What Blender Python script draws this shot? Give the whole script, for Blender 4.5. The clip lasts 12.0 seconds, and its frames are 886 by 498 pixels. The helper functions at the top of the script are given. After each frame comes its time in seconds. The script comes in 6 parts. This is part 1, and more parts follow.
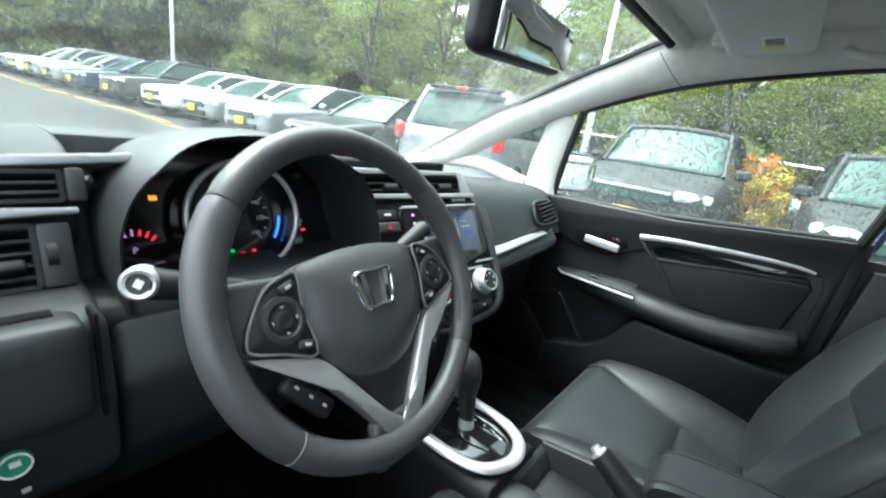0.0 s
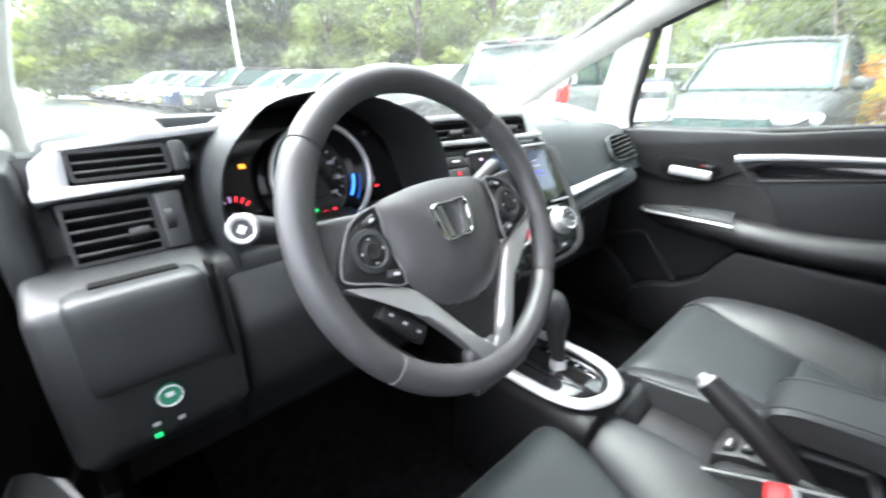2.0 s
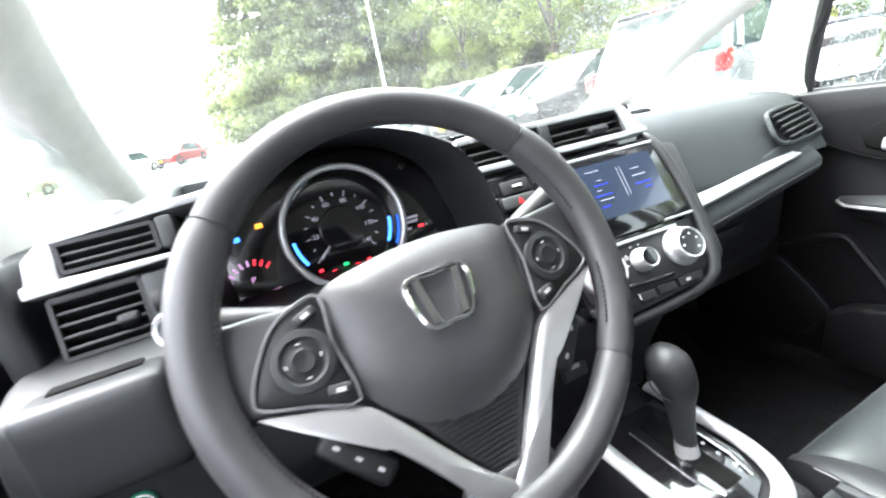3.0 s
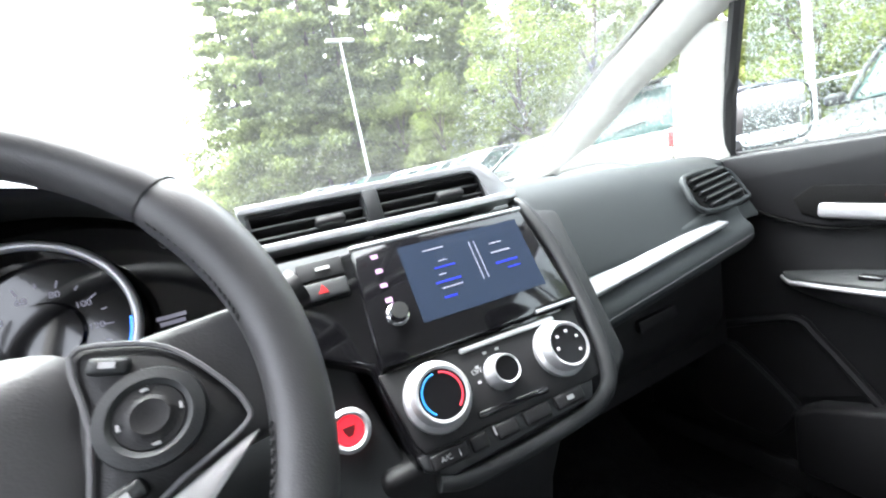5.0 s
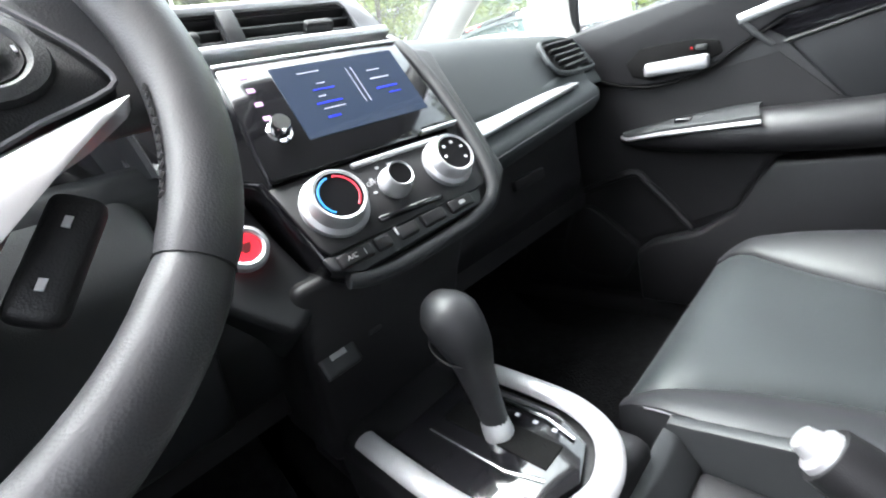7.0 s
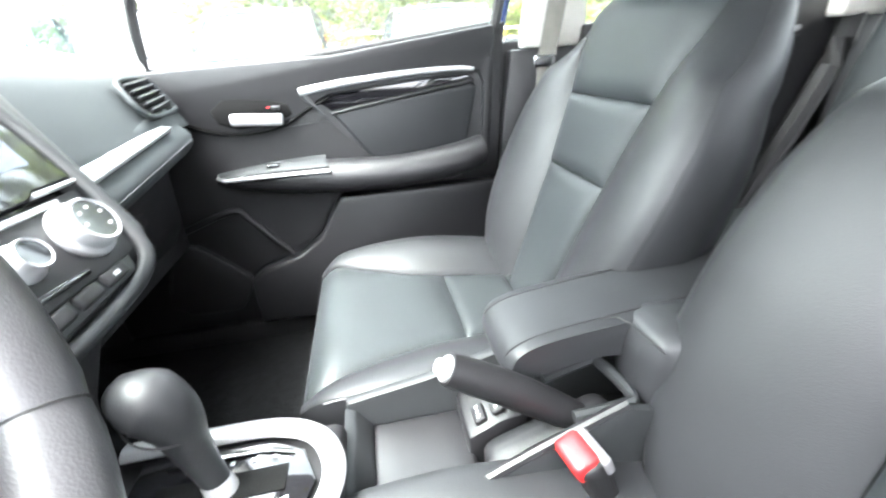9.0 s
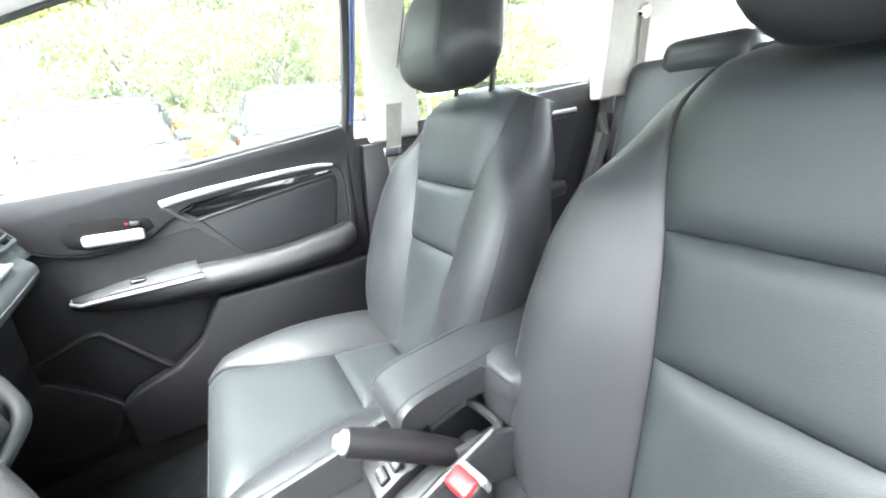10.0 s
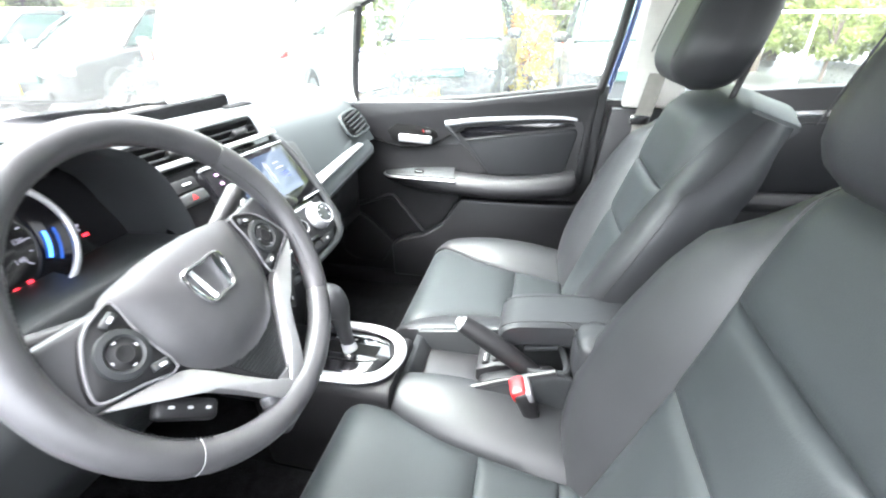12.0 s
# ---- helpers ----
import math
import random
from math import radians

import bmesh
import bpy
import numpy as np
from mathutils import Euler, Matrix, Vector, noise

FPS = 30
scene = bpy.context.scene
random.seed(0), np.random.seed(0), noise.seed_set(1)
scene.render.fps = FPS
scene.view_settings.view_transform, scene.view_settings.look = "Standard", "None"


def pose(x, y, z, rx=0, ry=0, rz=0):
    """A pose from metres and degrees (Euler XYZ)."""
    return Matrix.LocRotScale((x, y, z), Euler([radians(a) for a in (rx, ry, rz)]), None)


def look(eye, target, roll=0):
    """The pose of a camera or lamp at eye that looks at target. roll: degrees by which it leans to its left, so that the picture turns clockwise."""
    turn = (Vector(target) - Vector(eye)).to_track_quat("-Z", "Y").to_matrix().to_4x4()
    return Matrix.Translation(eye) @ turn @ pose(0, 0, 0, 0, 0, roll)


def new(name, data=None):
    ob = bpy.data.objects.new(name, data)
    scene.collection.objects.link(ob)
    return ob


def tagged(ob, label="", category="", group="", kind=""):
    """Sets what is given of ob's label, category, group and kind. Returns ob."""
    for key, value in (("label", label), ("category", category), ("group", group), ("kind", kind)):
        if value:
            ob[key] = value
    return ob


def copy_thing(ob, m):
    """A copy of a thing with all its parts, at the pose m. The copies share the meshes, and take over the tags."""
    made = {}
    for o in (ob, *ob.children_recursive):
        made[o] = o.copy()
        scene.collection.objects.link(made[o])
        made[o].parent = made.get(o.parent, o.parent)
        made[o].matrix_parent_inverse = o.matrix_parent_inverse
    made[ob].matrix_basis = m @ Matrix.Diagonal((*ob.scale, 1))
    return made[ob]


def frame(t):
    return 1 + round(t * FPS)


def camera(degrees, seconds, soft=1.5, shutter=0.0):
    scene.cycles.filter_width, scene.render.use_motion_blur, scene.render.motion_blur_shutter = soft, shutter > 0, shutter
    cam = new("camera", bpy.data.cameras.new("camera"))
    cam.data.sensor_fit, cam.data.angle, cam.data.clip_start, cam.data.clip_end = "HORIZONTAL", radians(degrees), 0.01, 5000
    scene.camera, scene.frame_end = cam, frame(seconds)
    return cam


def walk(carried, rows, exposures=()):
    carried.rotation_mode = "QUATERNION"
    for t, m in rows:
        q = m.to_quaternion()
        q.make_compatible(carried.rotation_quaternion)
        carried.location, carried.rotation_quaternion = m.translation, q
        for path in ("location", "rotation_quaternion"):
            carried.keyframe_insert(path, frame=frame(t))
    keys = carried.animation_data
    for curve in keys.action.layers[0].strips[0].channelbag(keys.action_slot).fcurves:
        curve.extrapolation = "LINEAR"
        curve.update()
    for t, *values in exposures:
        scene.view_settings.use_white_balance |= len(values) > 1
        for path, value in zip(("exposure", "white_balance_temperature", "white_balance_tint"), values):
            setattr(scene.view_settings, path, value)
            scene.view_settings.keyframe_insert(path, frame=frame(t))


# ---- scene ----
cam = camera(93.4, 12.0, soft=2.0, shutter=0.4)
PATH = [
    (0, (-0.643, -0.314, 1.174), (0.889, 0.848, 0.622), 8.6),
    (0.5, (-0.644, -0.318, 1.141), (0.928, 0.764, 0.541), 10.4),
    (1, (-0.647, -0.339, 1.137), (0.879, 0.791, 0.507), 10.8),
    (1.5, (-0.659, -0.352, 1.138), (0.886, 0.763, 0.53), 6.2),
    (2, (-0.653, -0.319, 1.131), (0.617, 1.052, 0.421), -0.9),
    (2.5, (-0.552, -0.297, 1.129), (0.307, 1.36, 0.41), -9.6),
    (3, (-0.453, -0.28, 1.132), (0.252, 1.484, 0.506), -11.4),
    (3.5, (-0.366, -0.266, 1.124), (0.385, 1.465, 0.46), -7.9),
    (3.7, (-0.338, -0.254, 1.126), (0.403, 1.522, 0.581), -7.1),
    (5.3, (-0.191, -0.218, 1.049), (0.711, 1.538, 0.732), -12.9),
    (5.5, (-0.19, -0.222, 1.032), (0.742, 1.512, 0.683), -14.1),
    (6, (-0.201, -0.226, 0.986), (0.819, 1.439, 0.553), -16.2),
    (6.5, (-0.222, -0.233, 0.953), (0.872, 1.357, 0.43), -16.5),
    (6.7, (-0.236, -0.231, 0.942), (0.894, 1.315, 0.365), -16.0),
    (8.3, (-0.302, -0.205, 0.959), (1.439, 0.281, 0.103), -9.2),
    (8.5, (-0.312, -0.193, 0.973), (1.46, 0.023, 0.07), -6.1),
    (9, (-0.35, -0.167, 1.012), (1.435, -0.44, 0.152), -4.3),
    (9.5, (-0.396, -0.162, 1.058), (1.374, -0.75, 0.336), -4.8),
    (10, (-0.446, -0.171, 1.081), (1.255, -0.994, 0.427), -8.0),
    (10.5, (-0.51, -0.183, 1.106), (1.208, -0.917, 0.392), -5.8),
    (11, (-0.569, -0.241, 1.136), (1.243, -0.417, 0.308), -5.0),
    (11.5, (-0.604, -0.304, 1.168), (1.136, -0.038, 0.22), -4.0),
    (12, (-0.653, -0.326, 1.22), (1.068, 0.08, 0.286), -1.5),
]
walk(cam, [(t, look(eye, target, roll)) for t, eye, target, roll in PATH], [(0, 3.15, 5950, 2), (1.0, 3.45, 5950, 3), (1.5, 3.8, 6050, 8), (2.5, 4.25, 6300, 10), (3.5, 4.3, 6300, 10), (5.5, 3.95, 6200, 12), (6.5, 3.95, 6200, 12), (8.5, 5.15, 6300, 10), (9.5, 5.4, 6300, 10), (11, 5.35, 6300, 11), (12, 5.2, 6300, 11)])

# ---- world ----
world = bpy.data.worlds.new("sky")
scene.world = world
world.use_nodes = True
_nt = world.node_tree
_sky = _nt.nodes.new("ShaderNodeTexSky")
_sky.sky_type = "NISHITA"
_sky.sun_disc = False
_sky.sun_elevation, _sky.sun_rotation = radians(68), radians(340)
_sky.altitude, _sky.air_density, _sky.dust_density, _sky.ozone_density = 50, 1.0, 6.0, 0.6
_hsv = _nt.nodes.new("ShaderNodeHueSaturation")
_hsv.inputs["Saturation"].default_value = 0.22
_nt.links.new(_sky.outputs[0], _hsv.inputs["Color"])
_nt.links.new(_hsv.outputs[0], _nt.nodes["Background"].inputs["Color"])
_nt.nodes["Background"].inputs["Strength"].default_value = 0.15
_sun = bpy.data.lights.new("sun", "SUN")
_sun.energy, _sun.angle, _sun.color = 0.55, radians(90), (1.0, 0.98, 0.96)
new("sun", _sun).matrix_world = look((0, 0, 0), (-math.sin(radians(340)) * 0.37, -math.cos(radians(340)) * 0.37, -0.93))

# ---- materials ----


def mat(name, base, rough=0.5, metal=0.0, var=0.12, scale=40.0, bump=0.05, fine=400.0, coat=0.0, spec=0.5, emit=None, emit_s=0.0):
    """A surface with variation at two scales: broad mottling and fine grain relief."""
    m = bpy.data.materials.new(name)
    m.use_nodes = True
    nt = m.node_tree
    b = nt.nodes["Principled BSDF"]
    tc = nt.nodes.new("ShaderNodeTexCoord")
    n1 = nt.nodes.new("ShaderNodeTexNoise")
    n1.inputs["Scale"].default_value, n1.inputs["Detail"].default_value = scale, 5
    nt.links.new(tc.outputs["Object"], n1.inputs["Vector"])
    ramp = nt.nodes.new("ShaderNodeMapRange")
    ramp.inputs[1].default_value, ramp.inputs[2].default_value = 0.3, 0.7
    ramp.inputs[3].default_value, ramp.inputs[4].default_value = 1 - var, 1 + var
    nt.links.new(n1.outputs["Fac"], ramp.inputs[0])
    mul = nt.nodes.new("ShaderNodeVectorMath")
    mul.operation = "SCALE"
    mul.inputs[0].default_value = base
    nt.links.new(ramp.outputs[0], mul.inputs["Scale"])
    nt.links.new(mul.outputs[0], b.inputs["Base Color"])
    r2 = nt.nodes.new("ShaderNodeMapRange")
    r2.inputs[3].default_value, r2.inputs[4].default_value = max(0.02, rough * 0.85), min(1, rough * 1.15)
    nt.links.new(n1.outputs["Fac"], r2.inputs[0])
    nt.links.new(r2.outputs[0], b.inputs["Roughness"])
    b.inputs["Metallic"].default_value = metal
    b.inputs["Coat Weight"].default_value = coat
    b.inputs["Specular IOR Level"].default_value = spec
    if bump > 0:
        v = nt.nodes.new("ShaderNodeTexVoronoi")
        v.inputs["Scale"].default_value = fine
        nt.links.new(tc.outputs["Object"], v.inputs["Vector"])
        bp = nt.nodes.new("ShaderNodeBump")
        bp.inputs["Strength"].default_value, bp.inputs["Distance"].default_value = bump, 0.0015
        nt.links.new(v.outputs["Distance"], bp.inputs["Height"])
        nt.links.new(bp.outputs[0], b.inputs["Normal"])
    if emit:
        b.inputs["Emission Color"].default_value = (*emit, 1)
        b.inputs["Emission Strength"].default_value = emit_s
    return m


def glass(name, tint=(0.93, 0.97, 0.95), gloss=0.07, film=0.005):
    """A thin pane: clear, with a weak mirror of the surroundings."""
    m = bpy.data.materials.new(name)
    m.use_nodes = True
    nt = m.node_tree
    nt.nodes.remove(nt.nodes["Principled BSDF"])
    tr, gl, mx, fr = (nt.nodes.new(k) for k in ("ShaderNodeBsdfTransparent", "ShaderNodeBsdfGlossy", "ShaderNodeMixShader", "ShaderNodeLayerWeight"))
    tr.inputs[0].default_value = (*tint, 1)
    gl.inputs["Roughness"].default_value = 0.02
    # the thin film of rain on the pane scatters some of the daylight
    tl, wet = nt.nodes.new("ShaderNodeBsdfTranslucent"), nt.nodes.new("ShaderNodeMixShader")
    tl.inputs[0].default_value = (0.95, 0.98, 0.97, 1)
    wet.inputs[0].default_value = film
    nt.links.new(tr.outputs[0], wet.inputs[1])
    nt.links.new(tl.outputs[0], wet.inputs[2])
    fr.inputs["Blend"].default_value = 0.15
    mr = nt.nodes.new("ShaderNodeMapRange")
    mr.inputs[3].default_value, mr.inputs[4].default_value = gloss * 0.4, 0.5
    nt.links.new(fr.outputs["Facing"], mr.inputs[0])
    nt.links.new(mr.outputs[0], mx.inputs[0])
    nt.links.new(wet.outputs[0], mx.inputs[1])
    nt.links.new(gl.outputs[0], mx.inputs[2])
    nt.links.new(mx.outputs[0], nt.nodes["Material Output"].inputs["Surface"])
    return m


M = dict(
    dash=mat("dash_plastic", (0.0150, 0.0168, 0.0178), 0.52, bump=0.15, fine=1100, var=0.08),
    dashpad=mat("dash_pad_vinyl", (0.028, 0.033, 0.034), 0.60, spec=0.3, bump=0.15, fine=1000, var=0.08),
    plastic=mat("black_plastic", (0.009, 0.009, 0.0098), 0.5, spec=0.4, bump=0.15, fine=1100),
    doorpl=mat("door_plastic", (0.0095, 0.0096, 0.0105), 0.42, spec=0.5, bump=0.15, fine=1100, var=0.08),
    leather=mat("black_leather", (0.0196, 0.0232, 0.0242), 0.48, spec=0.32, bump=0.12, fine=700, var=0.15, scale=9),
    leatherside=mat("black_vinyl", (0.0168, 0.0178, 0.0192), 0.46, spec=0.34, bump=0.10, fine=700, var=0.12, scale=9),
    wheelleather=mat("wheel_leather", (0.046, 0.046, 0.048), 0.42, bump=0.10, fine=900),
    gloss=mat("piano_black", (0.006, 0.006, 0.007), 0.10, bump=0, coat=0.5, var=0.05),
    wheelsilver=mat("brushed_spoke_silver", (0.50, 0.50, 0.505), 0.36, 0.85, bump=0.04, fine=1500, var=0.06),
    silver=mat("satin_silver_paint", (0.50, 0.51, 0.52), 0.33, 0.6, bump=0.05, fine=1500, var=0.05),
    chrome=mat("chrome", (0.82, 0.82, 0.83), 0.10, 1.0, bump=0, var=0.03),
    headl=mat("headliner_fabric", (0.62, 0.61, 0.57), 0.9, bump=0.5, fine=900, var=0.05),
    pillar=mat("pillar_trim", (0.60, 0.59, 0.55), 0.7, bump=0.3, fine=800, var=0.05),
    carpet=mat("black_carpet", (0.006, 0.006, 0.0066), 0.95, bump=1.0, fine=240, var=0.7, scale=45, spec=0.15),
    rubber=mat("black_rubber", (0.012, 0.012, 0.012), 0.6, bump=0.2, fine=300),
    thread=mat("grey_thread", (0.12, 0.12, 0.125), 0.7, bump=0.1),
    red=mat("red_plastic", (0.50, 0.018, 0.02), 0.35, bump=0.05),
    redlit=mat("red_button", (0.65, 0.02, 0.03), 0.3, bump=0, emit=(1, 0.03, 0.05), emit_s=0.07),
    white=mat("white_print", (0.75, 0.75, 0.75), 0.6, bump=0),
    blue=mat("blue_body_paint", (0.018, 0.034, 0.13), 0.25, 0.3, bump=0, coat=0.6),
    belt=mat("belt_webbing", (0.22, 0.21, 0.19), 0.85, bump=0.8, fine=500),
    glass=glass("window_glass"),
    wetglass=glass("wet_window_glass", film=0.007),
    mirror=mat("mirror_glass", (0.85, 0.86, 0.87), 0.02, 1.0, bump=0, var=0.0),
    drops=mat("rain_drop", (0.6, 0.63, 0.65), 0.05, bump=0, var=0.02),
)
_d = M["drops"].node_tree.nodes["Principled BSDF"]
_d.inputs["Transmission Weight"].default_value = 1.0
_d.inputs["IOR"].default_value = 1.33

# ---- builders ----


def bm_new():
    return bmesh.new()


def part(name, bm, material, parent=None, label="", smooth=True):
    me = bpy.data.meshes.new(name)
    bmesh.ops.recalc_face_normals(bm, faces=bm.faces)
    if smooth:
        for f in bm.faces:
            f.smooth = True
        for e in bm.edges:
            if len(e.link_faces) == 2 and e.calc_face_angle(0) > 0.7:
                e.smooth = False
    bm.to_mesh(me)
    bm.free()
    me.materials.append(M[material] if isinstance(material, str) else material)
    ob = new(name, me)
    if parent is not None:
        ob.parent = parent
    if label:
        ob["label"] = label
    return ob


def thing(name, label, category, group="", kind="", at=(0, 0, 0)):
    ob = new(name)
    ob.empty_display_size = 0.05
    ob.location = at
    return tagged(ob, label, category, group, kind)


def T(x=0, y=0, z=0, rx=0, ry=0, rz=0):
    return pose(x, y, z, rx, ry, rz)


def add_box(bm, size, m=None, bevel=0.0, seg=2):
    r = bmesh.ops.create_cube(bm, size=1.0)
    vs = r["verts"]
    bmesh.ops.scale(bm, vec=size, verts=vs)
    if bevel > 0:
        es = list({e for v in vs for e in v.link_edges})
        rb = bmesh.ops.bevel(bm, geom=es, offset=bevel, segments=seg, profile=0.5, affect="EDGES")
        vs = list({v for f in rb["faces"] for v in f.verts} | {v for v in vs if v.is_valid})
    if m is not None:
        bmesh.ops.transform(bm, matrix=m, verts=vs)
    return bm


def box(size, m=None, bevel=0.0, seg=2):
    return add_box(bm_new(), size, m, bevel, seg)


def add_soft(bm, size, r, m=None, n=8, shape=None):
    """A box with round edges of radius r, n cells a side, bent by shape(Vector) before it is placed."""
    h = Vector(size) / 2
    r = min(r, h.x, h.y, h.z)
    grid = {}

    def vert(p):
        k = tuple(round(c, 6) for c in p)
        if k not in grid:
            q = Vector([p[i] * h[i] for i in range(3)])
            inner = Vector([max(-(h[i] - r), min(h[i] - r, q[i])) for i in range(3)])
            d = q - inner
            if d.length > 1e-9:
                q = inner + d.normalized() * r
            if shape:
                q = shape(q)
            if m is not None:
                q = m @ q
            grid[k] = bm.verts.new(q)
        return grid[k]

    def ticks(i):
        a = 1 - r / h[i]
        k = max(2, n // 4)
        t = [-1 + (1 - a) * (1 - math.cos(j / k * math.pi / 2)) if a < 1 else -1 for j in range(k + 1)]
        mid = [-a + 2 * a * j / n for j in range(1, n)] if a > 1e-3 else []
        t = t + mid + [-v for v in reversed(t)]
        out = []
        for v in t:
            if not out or v - out[-1] > 1e-4:
                out.append(v)
        return out
    tk = [ticks(i) for i in range(3)]
    for ax in range(3):
        u, w = (ax + 1) % 3, (ax + 2) % 3
        for s in (-1, 1):
            for i in range(len(tk[u]) - 1):
                for j in range(len(tk[w]) - 1):
                    c = []
                    for a, b in ((0, 0), (1, 0), (1, 1), (0, 1)):
                        p = [0, 0, 0]
                        p[ax], p[u], p[w] = s, tk[u][i + a], tk[w][j + b]
                        c.append(vert(p))
                    if len(set(c)) == 4:
                        try:
                            bm.faces.new(c if s > 0 else c[::-1])
                        except ValueError:
                            pass
    return bm


def soft(size, r, m=None, n=8, shape=None):
    return add_soft(bm_new(), size, r, m, n, shape)


def add_prism(bm, pts, x0, x1, axis="x", m=None):
    """A profile pushed along an axis: (y, z) along x, (x, z) along y, (x, y) along z."""
    def at(p, s):
        v = {"x": (s, p[0], p[1]), "y": (p[0], s, p[1]), "z": (p[0], p[1], s)}[axis]
        return (m @ Vector(v)) if m is not None else Vector(v)
    a = [bm.verts.new(at(p, x0)) for p in pts]
    b = [bm.verts.new(at(p, x1)) for p in pts]
    k = len(pts)
    for i in range(k):
        bm.faces.new((a[i], a[(i + 1) % k], b[(i + 1) % k], b[i]))
    bm.faces.new(a[::-1])
    bm.faces.new(b)
    return bm


def prism(pts, x0, x1, axis="x", m=None, bevel=0.0, seg=2):
    bm = add_prism(bm_new(), pts, x0, x1, axis, m)
    if bevel:
        bmesh.ops.recalc_face_normals(bm, faces=bm.faces)
        es = [e for e in bm.edges if len(e.link_faces) == 2 and e.calc_face_angle(0) > 0.35]
        bmesh.ops.bevel(bm, geom=es, offset=bevel, segments=seg, profile=0.5, affect="EDGES", clamp_overlap=True)
    return bm


def smooth_line(pts, closed=False, k=6):
    """A curve of k steps a span through the points."""
    P = [Vector(p) for p in pts]
    n = len(P)
    out = []
    for i in range(n if closed else n - 1):
        p0 = P[(i - 1) % n] if closed or i > 0 else P[0]
        p1, p2 = P[i], P[(i + 1) % n]
        p3 = P[(i + 2) % n] if closed or i + 2 < n else P[-1]
        for j in range(k):
            t = j / k
            out.append(0.5 * ((2 * p1) + (p2 - p0) * t + (2 * p0 - 5 * p1 + 4 * p2 - p3) * t * t + (3 * p1 - p0 - 3 * p2 + p3) * t ** 3))
    if not closed:
        out.append(P[-1])
    return out


def add_tube(bm, pts, r, seg=10, closed=False, up=(0, 0, 1), flat=1.0):
    """A round bar along a line; r a number or one a point; flat squeezes it along up."""
    P = [Vector(p) for p in pts]
    n = len(P)
    rings = []
    for i, p in enumerate(P):
        t = (P[(i + 1) % n] - P[i - 1]) if closed else (P[min(i + 1, n - 1)] - P[max(i - 1, 0)])
        t.normalize()
        a = Vector(up)
        if abs(a.dot(t)) > 0.95:
            a = Vector((1, 0, 0))
        s = t.cross(a).normalized()
        w = s.cross(t).normalized()
        rr = r[i] if isinstance(r, (list, tuple)) else r
        rings.append([bm.verts.new(p + rr * (math.cos(2 * math.pi * k / seg) * s + flat * math.sin(2 * math.pi * k / seg) * w)) for k in range(seg)])
    for i in range(n if closed else n - 1):
        a, b = rings[i], rings[(i + 1) % n]
        for k in range(seg):
            bm.faces.new((a[k], a[(k + 1) % seg], b[(k + 1) % seg], b[k]))
    if not closed:
        bm.faces.new(rings[0][::-1])
        bm.faces.new(rings[-1])
    return bm


def tube(pts, r, seg=10, closed=False, up=(0, 0, 1), flat=1.0):
    return add_tube(bm_new(), pts, r, seg, closed, up, flat)


def add_lathe(bm, prof, seg=24, m=None):
    """A profile of (radius, height) turned round z."""
    rings = []
    for rr, z in prof:
        if rr < 1e-6:
            v = Vector((0, 0, z))
            rings.append([bm.verts.new(m @ v if m is not None else v)])
        else:
            row = []
            for k in range(seg):
                v = Vector((rr * math.cos(2 * math.pi * k / seg), rr * math.sin(2 * math.pi * k / seg), z))
                row.append(bm.verts.new(m @ v if m is not None else v))
            rings.append(row)
    for a, b in zip(rings, rings[1:]):
        for k in range(seg):
            c = [a[k % len(a)], a[(k + 1) % len(a)], b[(k + 1) % len(b)], b[k % len(b)]]
            u = []
            for v in c:
                if v not in u:
                    u.append(v)
            if len(u) > 2:
                bm.faces.new(u)
    return bm


def lathe(prof, seg=24, m=None):
    return add_lathe(bm_new(), prof, seg, m)


def sheet(rows, thick=0.0, up=(0, 0, 1)):
    """A skin over rows of points, thickened along up."""
    bm = bm_new()
    V = [[bm.verts.new(p) for p in row] for row in rows]
    for a, b in zip(V, V[1:]):
        for i in range(len(a) - 1):
            bm.faces.new((a[i], a[i + 1], b[i + 1], b[i]))
    if thick:
        g = bmesh.ops.extrude_face_region(bm, geom=list(bm.faces))
        bmesh.ops.translate(bm, vec=Vector(up) * thick, verts=[v for v in g["geom"] if isinstance(v, bmesh.types.BMVert)])
    return bm


def words(name, text, size, m, material, parent, extrude=0.0003):
    cu = bpy.data.curves.new(name, "FONT")
    cu.body, cu.size, cu.extrude = text, size, extrude
    cu.align_x = cu.align_y = "CENTER"
    tmp = bpy.data.objects.new(name, cu)
    me = bpy.data.meshes.new_from_object(tmp)
    bpy.data.objects.remove(tmp)
    me.transform(m)
    me.materials.append(M[material] if isinstance(material, str) else material)
    ob = new(name, me)
    ob.parent = parent
    return ob


# ---- shell of the car: floor, roof, pillars, glass ----
MIR = Matrix.Diagonal((-1, 1, 1, 1))


def shell_part(name, bm, material, label, category):
    return tagged(part(name, bm, material), label, category, kind="structure")


# roof lining: a shallow dome from the windscreen header to the tailgate
rows = []
for i in range(13):
    y = 0.02 - i * 0.167
    w = 0.575 + 0.01 * math.sin(i / 12 * math.pi)
    rows.append([(w * (-1 + j / 7), y + (0.04 * (1 - (j / 7 - 1) ** 2) if i == 0 else 0), 1.488 + 0.022 * math.sin(min(1, (i + 1) / 7) * math.pi / 2) - 0.03 * abs(-1 + j / 7) ** 4 - (0.10 if i > 11 else 0)) for j in range(15)])
shell_part("ceiling", sheet(rows, 0.03), "headl", "light grey fabric roof lining", "ceiling")

